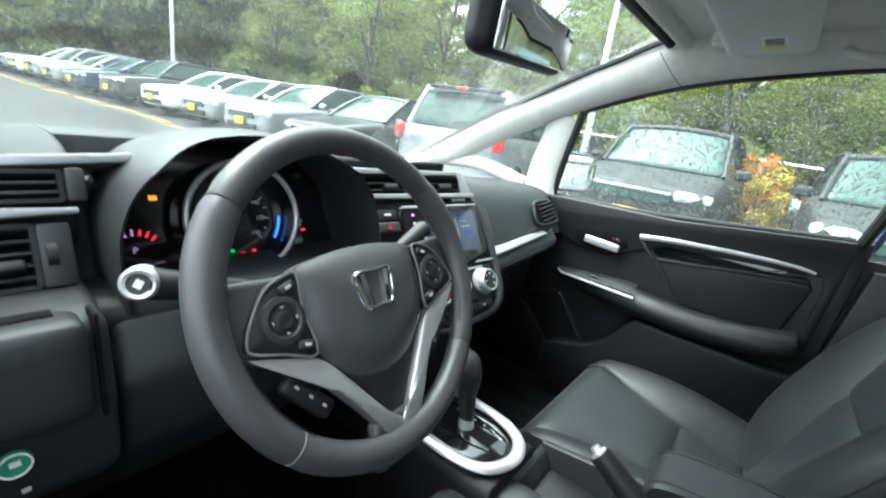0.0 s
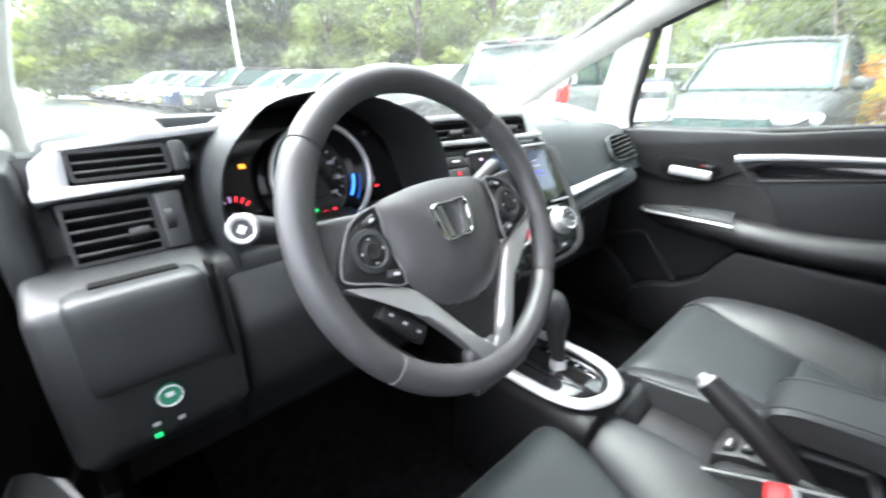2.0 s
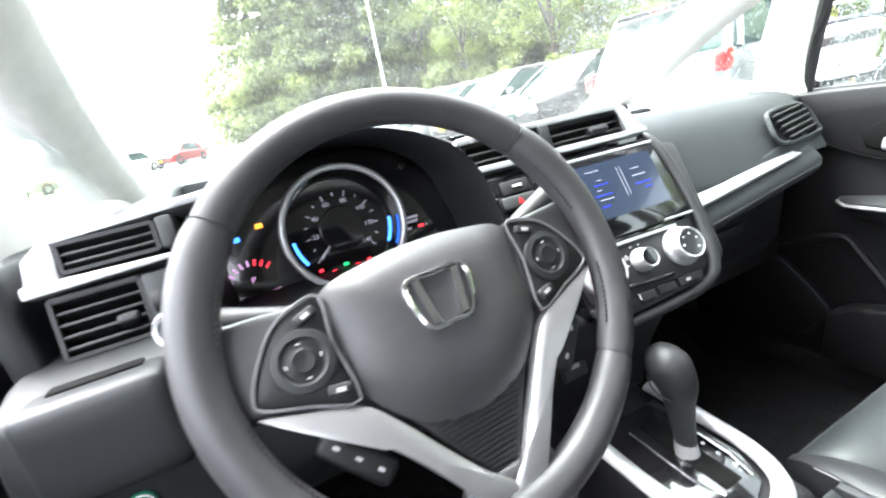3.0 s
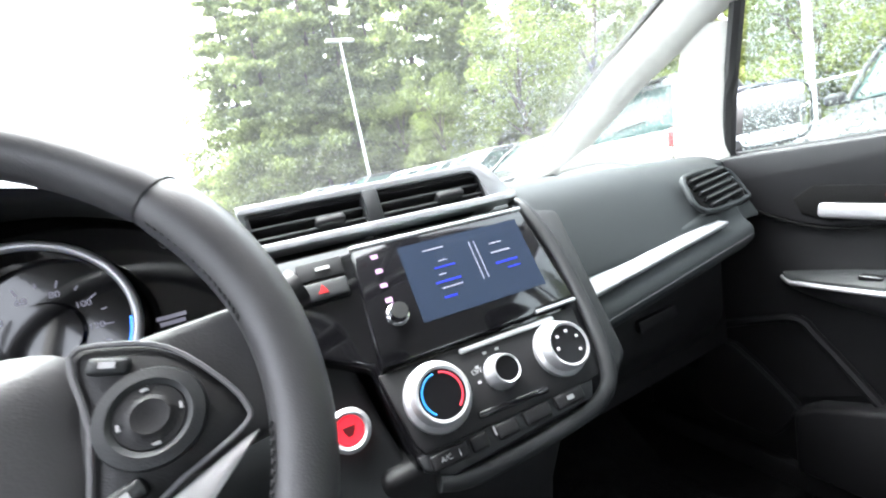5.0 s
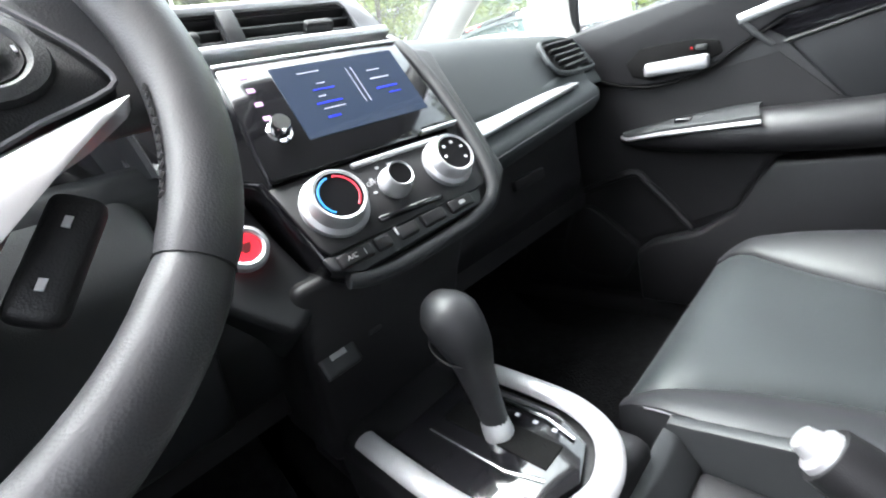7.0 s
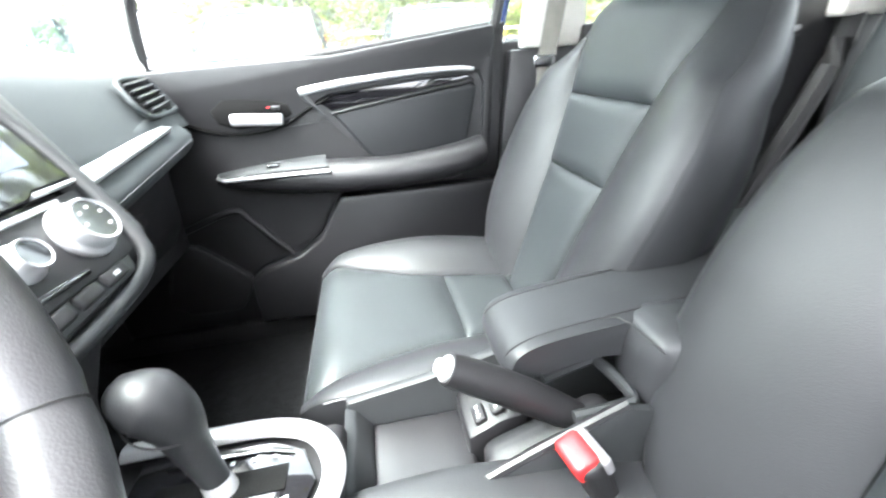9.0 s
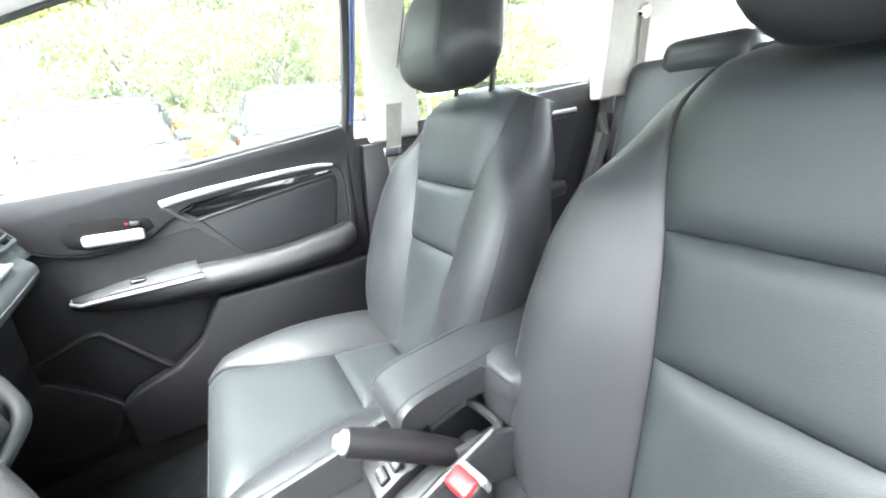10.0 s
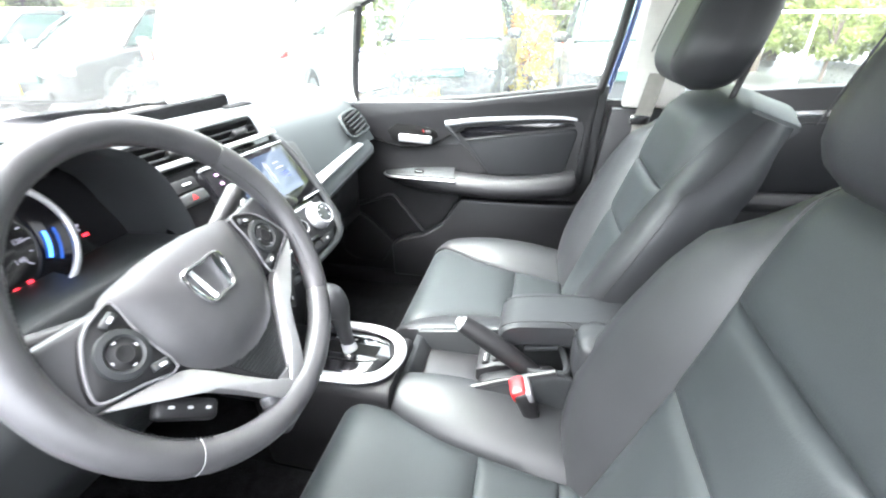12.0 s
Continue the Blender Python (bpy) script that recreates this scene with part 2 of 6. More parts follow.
skin = [[(x * 1.16, y - (0.02 if k == 12 else 0), z + 0.045 - 0.05 * abs(x / 0.575) ** 6) for x, y, z in row] for k, row in enumerate(rows)]
shell_part("roof_skin", sheet(skin, 0.012), "blue", "blue painted roof of the car", "roof")

# floor pan and tunnel
shell_part("floor", box((1.42, 2.9, 0.04), T(0, -0.55, 0.29), 0.01), "carpet", "black carpet floor pan of the car", "floor")
shell_part("floor_tunnel", prism([(-0.13, 0.31), (-0.10, 0.42), (0.10, 0.42), (0.13, 0.31)], -1.4, 0.65, "y", bevel=0.02), "carpet", "black carpeted centre tunnel", "floor")
shell_part("firewall", box((1.4, 0.04, 0.75), T(0, 0.78, 0.66), 0.01), "carpet", "black carpeted bulkhead under the dashboard", "wall")

# edges of the windscreen and of the door opening, front to rear, on the passenger's side
EDGE_W = [(0.713, 0.985, 1.015), (0.698, 0.80, 1.115), (0.678, 0.66, 1.185), (0.655, 0.52, 1.252), (0.640, 0.41, 1.297), (0.627, 0.31, 1.338), (0.615, 0.22, 1.377), (0.600, 0.115, 1.418), (0.585, 0.0, 1.462), (0.563, -0.2, 1.480), (0.56, -0.46, 1.480), (0.56, -0.9, 1.472), (0.545, -1.5, 1.44), (0.50, -1.95, 1.36)]
EDGE_D = [(0.713, 0.97, 1.00), (0.712, 0.75, 1.035), (0.706, 0.60, 1.110), (0.690, 0.47, 1.178), (0.678, 0.36, 1.225), (0.668, 0.27, 1.262), (0.662, 0.21, 1.287), (0.652, 0.084, 1.331), (0.642, -0.08, 1.375), (0.636, -0.28, 1.405), (0.631, -0.46, 1.422), (0.62, -0.9, 1.43), (0.60, -1.5, 1.41), (0.55, -1.95, 1.34)]
LINE_W, LINE_D = smooth_line(EDGE_W, k=4), smooth_line(EDGE_D, k=4)


def side_trim(i0, i1, mm, bulge):
    """Moulded trim between the windscreen's edge and the door opening, from station i0 to i1."""
    inward = Vector((-0.85, -0.15, -0.35)).normalized()
    rows = []
    for i in range(i0, i1 + 1):
        row = []
        for k in range(9):
            u = k / 8
            p = LINE_W[i].lerp(LINE_D[i], u) + inward * (bulge * math.sin(math.pi * u) ** 0.6)
            row.append(mm @ p)
        out = mm.to_3x3() @ -inward
        row = [row[0] + out * 0.012] + row + [row[-1] + out * 0.02]
        rows.append(row)
    return sheet(rows, 0.012, mm.to_3x3() @ -inward)


for sgn, side in ((1, "right"), (-1, "left")):
    mm = Matrix.Diagonal((sgn, 1, 1, 1))
    if sgn > 0:
        bm = side_trim(0, 31, mm, 0.020)
    else:
        pl = smooth_line([(0.73, 1.00, 1.00), (0.715, 0.72, 1.155), (0.673, 0.42, 1.305), (0.615, 0.14, 1.42), (0.585, -0.02, 1.475)], k=5)
        bm = tube([mm @ p for p in pl], [0.062 + 0.004 * i / len(pl) for i in range(len(pl))], 14, up=(0.5 * sgn, -0.4, 0.8), flat=0.75)
    shell_part("front_pillar", bm, "pillar", "light grey moulded windscreen pillar trim", "pillar")
    # upright behind the small quarter pane, and the trim under it
    bm = tube([mm @ Vector(p) for p in smooth_line([(0.714, 0.338, 0.99), (0.706, 0.332, 1.08), (0.69, 0.308, 1.17), (0.672, 0.278, 1.27)], k=4)], [0.060 - 0.0012 * i for i in range(13)], 14, up=(1, 0, 0), flat=0.25)
    shell_part("quarter_pillar", bm, "pillar", "light grey upright trim behind the small front quarter pane", "pillar")
    bm = tube([mm @ Vector(p) for p in smooth_line([(0.706, 0.80, 1.055), (0.709, 0.60, 1.066), (0.713, 0.40, 1.025)], k=4)], 0.026, 10, up=(1, 0, 0), flat=0.4)
    shell_part("quarter_sill", bm, "pillar", "light grey trim under the small front quarter pane", "trim")
    shell_part("roof_rail", side_trim(31, len(LINE_W) - 1, mm, 0.022), "headl", "light grey roof side trim over the doors", "trim")
    shell_part("trim_joint", tube([mm @ (LINE_W[31].lerp(LINE_D[31], k / 8) + Vector((-0.85, -0.15, -0.35)).normalized() * (0.0212 * math.sin(math.pi * k / 8) ** 0.6)) for k in range(1, 9)], 0.0012, 6), "rubber", "thin joint between pillar trim and roof trim", "trim")
    # black painted border of the windscreen along the pillar
    shell_part("windscreen_border", tube([mm @ (p + Vector((-0.006, 0.004, 0.003))) for p in LINE_W[2:33]], 0.008, 8, up=(1, 0, 0), flat=0.6), "rubber", "black border along the edge of the windscreen", "trim")
    # B and C pillars
    bm = prism([(-0.72, 1.0), (-0.665, 1.46), (-0.575, 1.46), (-0.556, 1.0)], 0.712 * sgn, 0.755 * sgn, "x", bevel=0.012)
    for v in bm.verts:
        if v.co.z > 0.98:
            v.co.x -= sgn * (v.co.z - 0.98) * 0.25
    shell_part("middle_pillar", bm, "pillar", "light grey door pillar trim with a seat belt", "pillar")
    bm = prism([(-1.37, 1.02), (-2.12, 1.02), (-2.10, 1.42), (-1.36, 1.44)], 0.64 * sgn, 0.70 * sgn, "x", bevel=0.012)
    for v in bm.verts:
        v.co.x -= sgn * max(0, v.co.z - 1.02) * 0.22
    shell_part("rear_pillar", bm, "pillar", "light grey rear pillar trim beside the back seat", "pillar")
    shell_part("pillar_foot", prism([(-0.49, 0.30), (-0.505, 0.80), (-0.528, 1.0), (-0.74, 1.0), (-0.78, 0.30)], 0.703 * sgn, 0.75 * sgn, "x", bevel=0.006), "doorpl", "black lower door pillar trim", "pillar")
    shell_part("rear_quarter_trim", box((0.03, 0.85, 0.75), T(0.675 * sgn, -1.85, 0.70), 0.01), "plastic", "black trim beside the rear seat", "trim")
    shell_part("kick_panel", box((0.02, 0.26 if sgn > 0 else 0.50, 0.70), T(0.712 * sgn if sgn > 0 else -0.702, 0.67 if sgn > 0 else 0.55, 0.64), 0.006), "plastic", "black plastic kick panel beside the footwell", "trim")
    shell_part("door_jamb", box((0.02, 0.13, 0.66), T(0.748 * sgn, -0.52, 0.69), 0.004), "rubber", "black rubber-sealed jamb behind the front door", "trim")
    shell_part("rear_jamb", box((0.02, 0.36, 0.78), T(0.722 * sgn, -1.34, 0.70), 0.004), "rubber", "black rubber-sealed jamb of the rear door", "trim")
    if sgn < 0:
        shell_part("sill_trim", box((0.02, 0.95, 0.32), T(-0.704, 0.36, 0.46), 0.006), "plastic", "black plastic sill trim beside the driver footwell", "trim")
    shell_part("rear_door_skin", box((0.04, 0.92, 0.66), T(0.79 * sgn, -1.02, 0.66), 0.02), "blue", "blue painted outer skin of the rear door", "wall")
    # outer body skin below the windows and sill
    shell_part("body_sill", prism([(-1.5, 0.22), (0.75, 0.22), (0.75, 0.36), (-1.5, 0.36)], 0.70 * sgn, 0.80 * sgn, "x", bevel=0.015), "plastic", "black scuffed door sill of the car", "trim")
    shell_part("body_rear_side", box((0.1, 0.9, 0.75), T(0.74 * sgn, -1.95, 0.64), 0.02), "blue", "blue painted rear wing of the car", "wall")

shell_part("scuttle", prism([(0.75, 0.9), (1.15, 0.9), (1.15, 0.985), (0.95, 1.0), (0.75, 0.98)], -0.72, 0.72, "x", bevel=0.01), "rubber", "black cowl below the windscreen", "trim")
shell_part("bonnet", sheet([[(x, y, 0.955 - 0.05 * (y - 1.0) ** 2 - 0.12 * max(0, y - 1.45) - 0.03 * abs(x) ** 2) for x in (-0.75, -0.5, -0.25, 0, 0.25, 0.5, 0.75)] for y in (1.1, 1.3, 1.5, 1.7, 1.85)], -0.03), "blue", "blue painted bonnet wet with rain", "bonnet")
shell_part("body_front", box((1.6, 0.9, 0.5), T(0, 1.45, 0.62), 0.05), "blue", "blue painted front of the car", "wall")
shell_part("tailgate", box((1.3, 0.08, 0.62), T(0, -2.3, 0.72), 0.02), "pillar", "light grey trim inside the tailgate", "wall")
HEAD = [(-0.585, 0.0, 1.462), (-0.3, 0.045, 1.492), (0, 0.06, 1.498), (0.3, 0.045, 1.492), (0.585, 0.0, 1.462)]
shell_part("header_trim", tube([Vector(p) + Vector((0, -0.03, 0.004)) for p in smooth_line(HEAD, k=4)], 0.022, 10), "headl", "light grey trim along the top of the windscreen", "trim")
shell_part("windscreen_border", tube([Vector(p) + Vector((0, 0.004, -0.006)) for p in smooth_line(HEAD, k=4)], 0.012, 8), "rubber", "black border along the top of the windscreen", "trim")


def pane(name, corners, label, nu=6, nv=4, bow=(0, 0, 0), thick=0.004, wet=False):
    a, b, c, d = (Vector(p) for p in corners)
    rows = []
    for j in range(nv + 1):
        v = j / nv
        row = []
        for i in range(nu + 1):
            u = i / nu
            p = (a * (1 - u) + b * u) * (1 - v) + (d * (1 - u) + c * u) * v
            row.append(p + Vector(bow) * (4 * u * (1 - u)))
        rows.append(row)
    ob = tagged(part(name, sheet(rows, thick, Vector(bow).normalized() if Vector(bow).length else (1, 0, 0)), "wetglass" if wet else "glass"), label, "window", kind="structure")
    ob.visible_shadow = False
    return ob


pane("window_1", [(-0.70, 1.0, 1.005), (0.712, 1.0, 1.005), (0.60, 0.005, 1.485), (-0.60, 0.005, 1.485)], "clear windscreen spotted with rain", 12, 6, (0, 0.08, 0.03))
pane("window_2", [(0.724, 0.80, 1.03), (0.722, 0.36, 1.02), (0.698, 0.30, 1.26), (0.705, 0.58, 1.17)], "small triangular quarter pane with raindrops", wet=True)
pane("window_3", [(-0.724, 0.80, 1.03), (-0.722, 0.36, 1.02), (-0.698, 0.30, 1.26), (-0.705, 0.58, 1.17)], "small triangular quarter pane")
pane("window_4", [(0.730, 0.27, 0.98), (0.730, -0.60, 1.02), (0.630, -0.62, 1.45), (0.664, 0.20, 1.30)], "passenger door pane covered in raindrops", 6, 4, wet=True)
pane("window_5", [(0.715, -0.68, 1.04), (0.70, -1.42, 1.09), (0.60, -1.5, 1.42), (0.625, -0.68, 1.45)], "rear door pane with raindrops", 6, 4, wet=True)
pane("window_6", [(-0.62, -2.28, 1.0), (0.62, -2.28, 1.0), (0.5, -2.0, 1.42), (-0.5, -2.0, 1.42)], "tailgate window pane", 4, 3)


# ---- dashboard ----
M.update(
    greyprint=mat("grey_print", (0.42, 0.42, 0.43), 0.6, bump=0),
    amber=mat("amber_lamp", (0.4, 0.12, 0.01), 0.4, bump=0, emit=(1, 0.35, 0.03), emit_s=0.15),
    bluelamp=mat("blue_lamp", (0.02, 0.08, 0.5), 0.4, bump=0, emit=(0.05, 0.22, 1), emit_s=0.24),
    redlamp=mat("red_lamp", (0.4, 0.01, 0.01), 0.4, bump=0, emit=(1, 0.03, 0.05), emit_s=0.12),
    greenlamp=mat("green_lamp", (0.02, 0.4, 0.08), 0.4, bump=0, emit=(0.03, 0.8, 0.2), emit_s=0.11),
    paleprint=mat("lit_print", (0.22, 0.22, 0.26), 0.5, bump=0, emit=(0.8, 0.78, 0.95), emit_s=0.016),
    pinkprint=mat("lit_pink_print", (0.28, 0.17, 0.28), 0.5, bump=0, emit=(0.85, 0.45, 0.85), emit_s=0.055),
    # emission is the screen's own light plus a stand-in for its pale reflection
    lcd=mat("display_glass", (0.010, 0.016, 0.028), 0.16, bump=0, coat=0.4, emit=(0.22, 0.30, 0.48), emit_s=0.011, var=0.03),
    lcdblue=mat("display_blue", (0.02, 0.03, 0.3), 0.1, bump=0, emit=(0.08, 0.10, 0.85), emit_s=0.025),
    green=mat("green_badge", (0.03, 0.22, 0.13), 0.4, bump=0),
    bluemark=mat("blue_mark", (0.02, 0.18, 0.45), 0.4, bump=0, emit=(0.03, 0.25, 0.6), emit_s=0.035),
    redmark=mat("red_mark", (0.5, 0.03, 0.05), 0.4, bump=0, emit=(0.8, 0.04, 0.06), emit_s=0.035),
    # near-black that holds the shade of ducts, slots, grooves and joints in its colour
    void=mat("recess_shade_black", (0.004, 0.004, 0.004), 0.8, bump=0.2, spec=0.1),
)
dash = thing("dashboard", "black moulded dashboard with silver strips below the windscreen", "dashboard")


def rise(bm, k=0.075, x0=0.2):
    """Lets a panel climb gently towards the door."""
    for v in bm.verts:
        v.co.z += k * (v.co.x - x0)
    return bm


# top pad, sweeping forward under the windscreen
prof = smooth_line([(0.99, 0.985, 0), (0.80, 1.025, 0), (0.60, 1.052, 0), (0.42, 1.066, 0), (0.33, 1.062, 0), (0.285, 1.045, 0)], k=4)
bm = prism([(p.x, p.y) for p in prof] + [(0.285, 0.93), (0.99, 0.93)], -0.70, 0.70, "x", bevel=0.004)
for v in bm.verts:
    v.co.z -= 0.066 * max(0, v.co.x - 0.1) * (v.co.z > 0.95)
part("top_pad", bm, "dashpad", dash)
prof = smooth_line([(0.95, 0.985, 0), (0.70, 1.050, 0), (0.50, 1.098, 0), (0.38, 1.106, 0), (0.30, 1.101, 0), (0.255, 1.084, 0)], k=4)
bm = prism([(p.x, p.y) for p in prof] + [(0.255, 0.97), (0.95, 0.95)], -0.665, -0.541, "x", bevel=0.010, seg=3)
for v in bm.verts:
    v.co.z -= 0.28 * max(0, -0.56 - v.co.x) * (v.co.z > 1.0)
part("driver_pad", bm, "dashpad", dash)
part("driver_pad", prism([(p.x, p.y - 0.002) for p in prof if p.x > 0.345] + [(0.345, 0.97), (0.95, 0.95)], -0.542, -0.43, "x", bevel=0.006), "dashpad", dash)
part("defrost_vent", box((0.11, 0.03, 0.006), T(0.56, 0.62, 1.018, 6), 0.002), "void", dash)
for i in range(7):
    part("defrost_slat", box((0.003, 0.03, 0.004), T(0.515 + i * 0.015, 0.62, 1.022, 6)), "plastic", dash)
# passenger fascia
prof = smooth_line([(0.34, 1.062, 0), (0.30, 1.055, 0), (0.262, 1.025, 0), (0.232, 0.97, 0), (0.205, 0.905, 0)], k=4)
bm = prism([(p.x, p.y) for p in prof] + [(0.40, 0.90)], 0.118, 0.655, "x", bevel=0.004)
for v in bm.verts:
    v.co.z -= 0.066 * max(0, v.co.x - 0.1) * max(0, (v.co.z - 0.90) / 0.16)
part("passenger_pad", bm, "dashpad", dash, "dark grey-green padded vinyl panel")
prof = [(0.207, 0.904), (0.192, 0.878), (0.195, 0.872), (0.27, 0.872), (0.27, 0.904)]
bm = rise(prism(prof, 0.118, 0.535, "x", bevel=0.004), 0.05)
for v in bm.verts:
    if v.co.z < 0.885 + 0.05 * (v.co.x - 0.2):
        v.co.z += 0.020 * max(0, (v.co.x - 0.118) / 0.42)
part("silver_strip", bm, "silver", dash, "satin silver strip")
prof = [(0.205, 0.874), (0.186, 0.855), (0.184, 0.835), (0.205, 0.812), (0.26, 0.80), (0.36, 0.80), (0.36, 0.905), (0.215, 0.905)]
part("lower_pad", rise(prism(prof, 0.118, 0.60, "x", bevel=0.010, seg=3), 0.105), "dashpad", dash, "stitched dark grey-green lower pad")
part("stitch_line", rise(tube([(x, 0.1855, 0.842) for x in np.linspace(0.13, 0.59, 12)], 0.0012, 6), 0.105), "thread", dash)
prof = [(0.265, 0.86), (0.275, 0.70), (0.32, 0.62), (0.45, 0.60), (0.45, 0.86)]
glove = part("glovebox", prism(prof, 0.13, 0.64, "x", bevel=0.015, seg=3), "plastic", dash, "black glovebox lid")
part("latch", box((0.1, 0.012, 0.022), T(0.42, 0.266, 0.765, -5), 0.004), "plastic", glove)
part("underside", prism([(0.30, 0.62), (0.75, 0.55), (0.75, 0.95), (0.30, 0.95)], -0.68, 0.68, "x"), "plastic", dash)


def vent(name, w, h, m, n, parent, depth=0.06, tab=True, lean=20, swap=False, rim=0.008, rimmat="plastic"):
    """An air vent in its own frame: x right, y up, z out; a duct backed in near-black for its shade, slats and a thumb
    tab.
    """
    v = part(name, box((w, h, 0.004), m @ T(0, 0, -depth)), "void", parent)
    for sx in (-1, 1):
        part("duct_wall", box((0.004, h, depth), m @ T(sx * w / 2, 0, -depth / 2)), "plastic", v)
        part("duct_wall", box((w, 0.004, depth), m @ T(0, sx * h / 2, -depth / 2)), "plastic", v)
    for i in range(n):
        k = (i + 0.5) / n - 0.5
        sm = m @ (T(k * w, 0, -0.012, 0, lean, 0) if swap else T(0, k * h, -0.012, -lean, 0, 0))
        part("slat", box((0.0035, h * 0.97, 0.02) if swap else (w * 0.98, 0.0035, 0.022), sm, 0.001), "plastic", v)
    if tab:
        part("thumb_tab", soft((w * 0.27, 0.011, 0.022), 0.004, m @ T(0.02, -h * 0.16, -0.004, -lean), 3), "plastic", v)
    return v


# centre vents with their silver frame
VP = T(0, 0.223, 1.0624, 70, 0, -5)
vent("centre_vent", 0.118, 0.036, VP @ T(-0.128, -0.001, 0), 3, dash, 0.07)
vent("centre_vent", 0.128, 0.036, VP @ T(0.012, -0.001, 0), 3, dash, 0.07)
part("vent_divider", box((0.018, 0.040, 0.02), VP @ T(-0.060, 0, -0.004), 0.003), "dash", dash)
bm = bm_new()
add_prism(bm, [(-0.200, -0.0265), (0.116, -0.0265), (0.113, -0.0175), (-0.200, -0.0175)], -0.02, 0.008, "z", VP)
add_prism(bm, [(-0.195, 0.0185), (0.070, 0.0185), (0.074, 0.028), (-0.195, 0.028)], -0.09, 0.004, "z", VP)
add_prism(bm, [(0.078, -0.018), (0.114, -0.0185), (0.090, 0.022), (0.078, 0.0275), (0.066, 0.0275), (0.066, 0.018), (0.076, 0.013)], -0.09, 0.0035, "z", VP)
bmesh.ops.bevel(bm, geom=[e for e in bm.edges], offset=0.0022, segments=2, profile=0.5, affect="EDGES")
part("centre_vent_frame", bm, "silver", dash, "satin silver vent surround")
part("centre_vent_block", box((0.27, 0.05, 0.12), VP @ T(-0.06, -0.003, -0.135), 0.01), "plastic", dash)
# side vent by the passenger door
SV = T(0.574, 0.236, 0.968, 62, 0, 6) @ Matrix.Diagonal((1.12, 1.06, 1, 1))
part("side_vent_pod", soft((0.210, 0.104, 0.12), 0.030, SV @ T(0.012, 0.0, -0.066), 6), "dashpad", dash)
sv = part("side_vent_rim", tube([SV @ Vector(p) for p in smooth_line([(-0.07, -0.03, 0.004), (0.06, -0.036, 0.004), (0.075, -0.02, 0.004), (0.058, 0.028, 0.004), (-0.055, 0.034, 0.004), (-0.078, 0.015, 0.004)], True, 4)], 0.005, 8, True, up=SV.to_3x3() @ Vector((0, 0, 1))), "dashpad", dash)
# flat plate on the pod, near-black in place of the duct's inner shade
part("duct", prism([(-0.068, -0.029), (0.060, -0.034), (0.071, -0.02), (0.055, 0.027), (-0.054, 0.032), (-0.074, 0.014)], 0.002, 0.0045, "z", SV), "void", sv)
for i in range(5):
    part("slat", box((0.118 - 0.003 * i, 0.0042, 0.012), SV @ T(-0.004 + 0.003 * (i - 2), 0.0235 - i * 0.0118, 0.0075, -22, 0, 3), 0.001), "plastic", sv)

# centre stack
ST = T(0, 0.117, 0.881, 59, 0, -5)
bm = prism([(-0.205, 0.178), (0.110, 0.178), (0.112, 0.150), (0.098, -0.035), (0.080, -0.056), (-0.082, -0.066), (-0.108, -0.052), (-0.122, 0.045), (-0.205, 0.09)], -0.16, -0.004, "z", ST, bevel=0.006)
part("stack_body", bm, "gloss", dash, "piano-black centre stack")
part("stack_right_bezel", tube([ST @ Vector(p) for p in smooth_line([(0.108, 0.185, -0.016), (0.1125, 0.165, -0.004), (0.120, 0.10, 0.002), (0.118, 0.02, 0.004), (0.110, -0.030, 0.004), (0.094, -0.056, 0.001), (0.055, -0.068, -0.008), (-0.055, -0.074, -0.010), (-0.095, -0.066, -0.006)], k=5)], 0.0085, 10, up=ST.to_3x3() @ Vector((0, 0, 1)), flat=0.9), "dash", dash)
part("side_cheek", prism([(0.112, 0.172), (0.160, 0.16), (0.150, -0.03), (0.11, -0.062), (0.085, -0.060)], -0.17, -0.006, "z", ST, bevel=0.01), "dash", dash)
part("airbag_plate", box((0.045, 0.020, 0.006), ST @ T(-0.141, 0.154, -0.002), 0.002), "plastic", dash)
part("airbag_mark", box((0.014, 0.003, 0.002), ST @ T(-0.139, 0.154, 0.0022)), "white", dash)
hz = part("hazard_button", soft((0.052, 0.019, 0.012), 0.003, ST @ T(-0.145, 0.1305, 0.0), 3), "dash", dash)
bm = bm_new()
add_prism(bm, [(-0.005, -0.004), (0.005, -0.004), (0, 0.005)], 0.0, 0.001, "z", ST @ T(-0.144, 0.1305, 0.0062))
part("hazard_mark", bm, "red", hz, "red warning triangle")
part("disc_slot", box((0.20, 0.006, 0.004), ST @ T(-0.005, 0.170, -0.002)), "void", dash)

# start button pod
pod = part("start_pod", prism([(-0.202, 0.090), (-0.165, 0.101), (-0.139, 0.088), (-0.122, 0.0), (-0.106, -0.062), (-0.150, -0.085), (-0.195, -0.03)], -0.16, -0.034, "z", ST, bevel=0.010, seg=4), "dash", dash)
SB = ST @ T(-0.1545, 0.002, -0.020, 6, -2, 0)
part("start_ring", lathe([(0.0135, 0.0), (0.0135, 0.006), (0.016, 0.0075), (0.0195, 0.005), (0.020, -0.006)], 32, SB), "silver", pod, "satin silver ring")
sbt = part("start_button", lathe([(0, 0.004), (0.012, 0.004), (0.0135, 0.002), (0.0135, -0.004)], 28, SB), "redlit", pod, "red engine start button")
part("start_print", prism([(-0.006, 0.0035), (0.006, 0.0035), (0.0045, -0.001), (0.002, -0.005), (-0.002, -0.005), (-0.0045, -0.001)], 0.0038, 0.0046, "z", SB), mat("dark_red_print", (0.10, 0.006, 0.008), 0.4, bump=0), sbt)

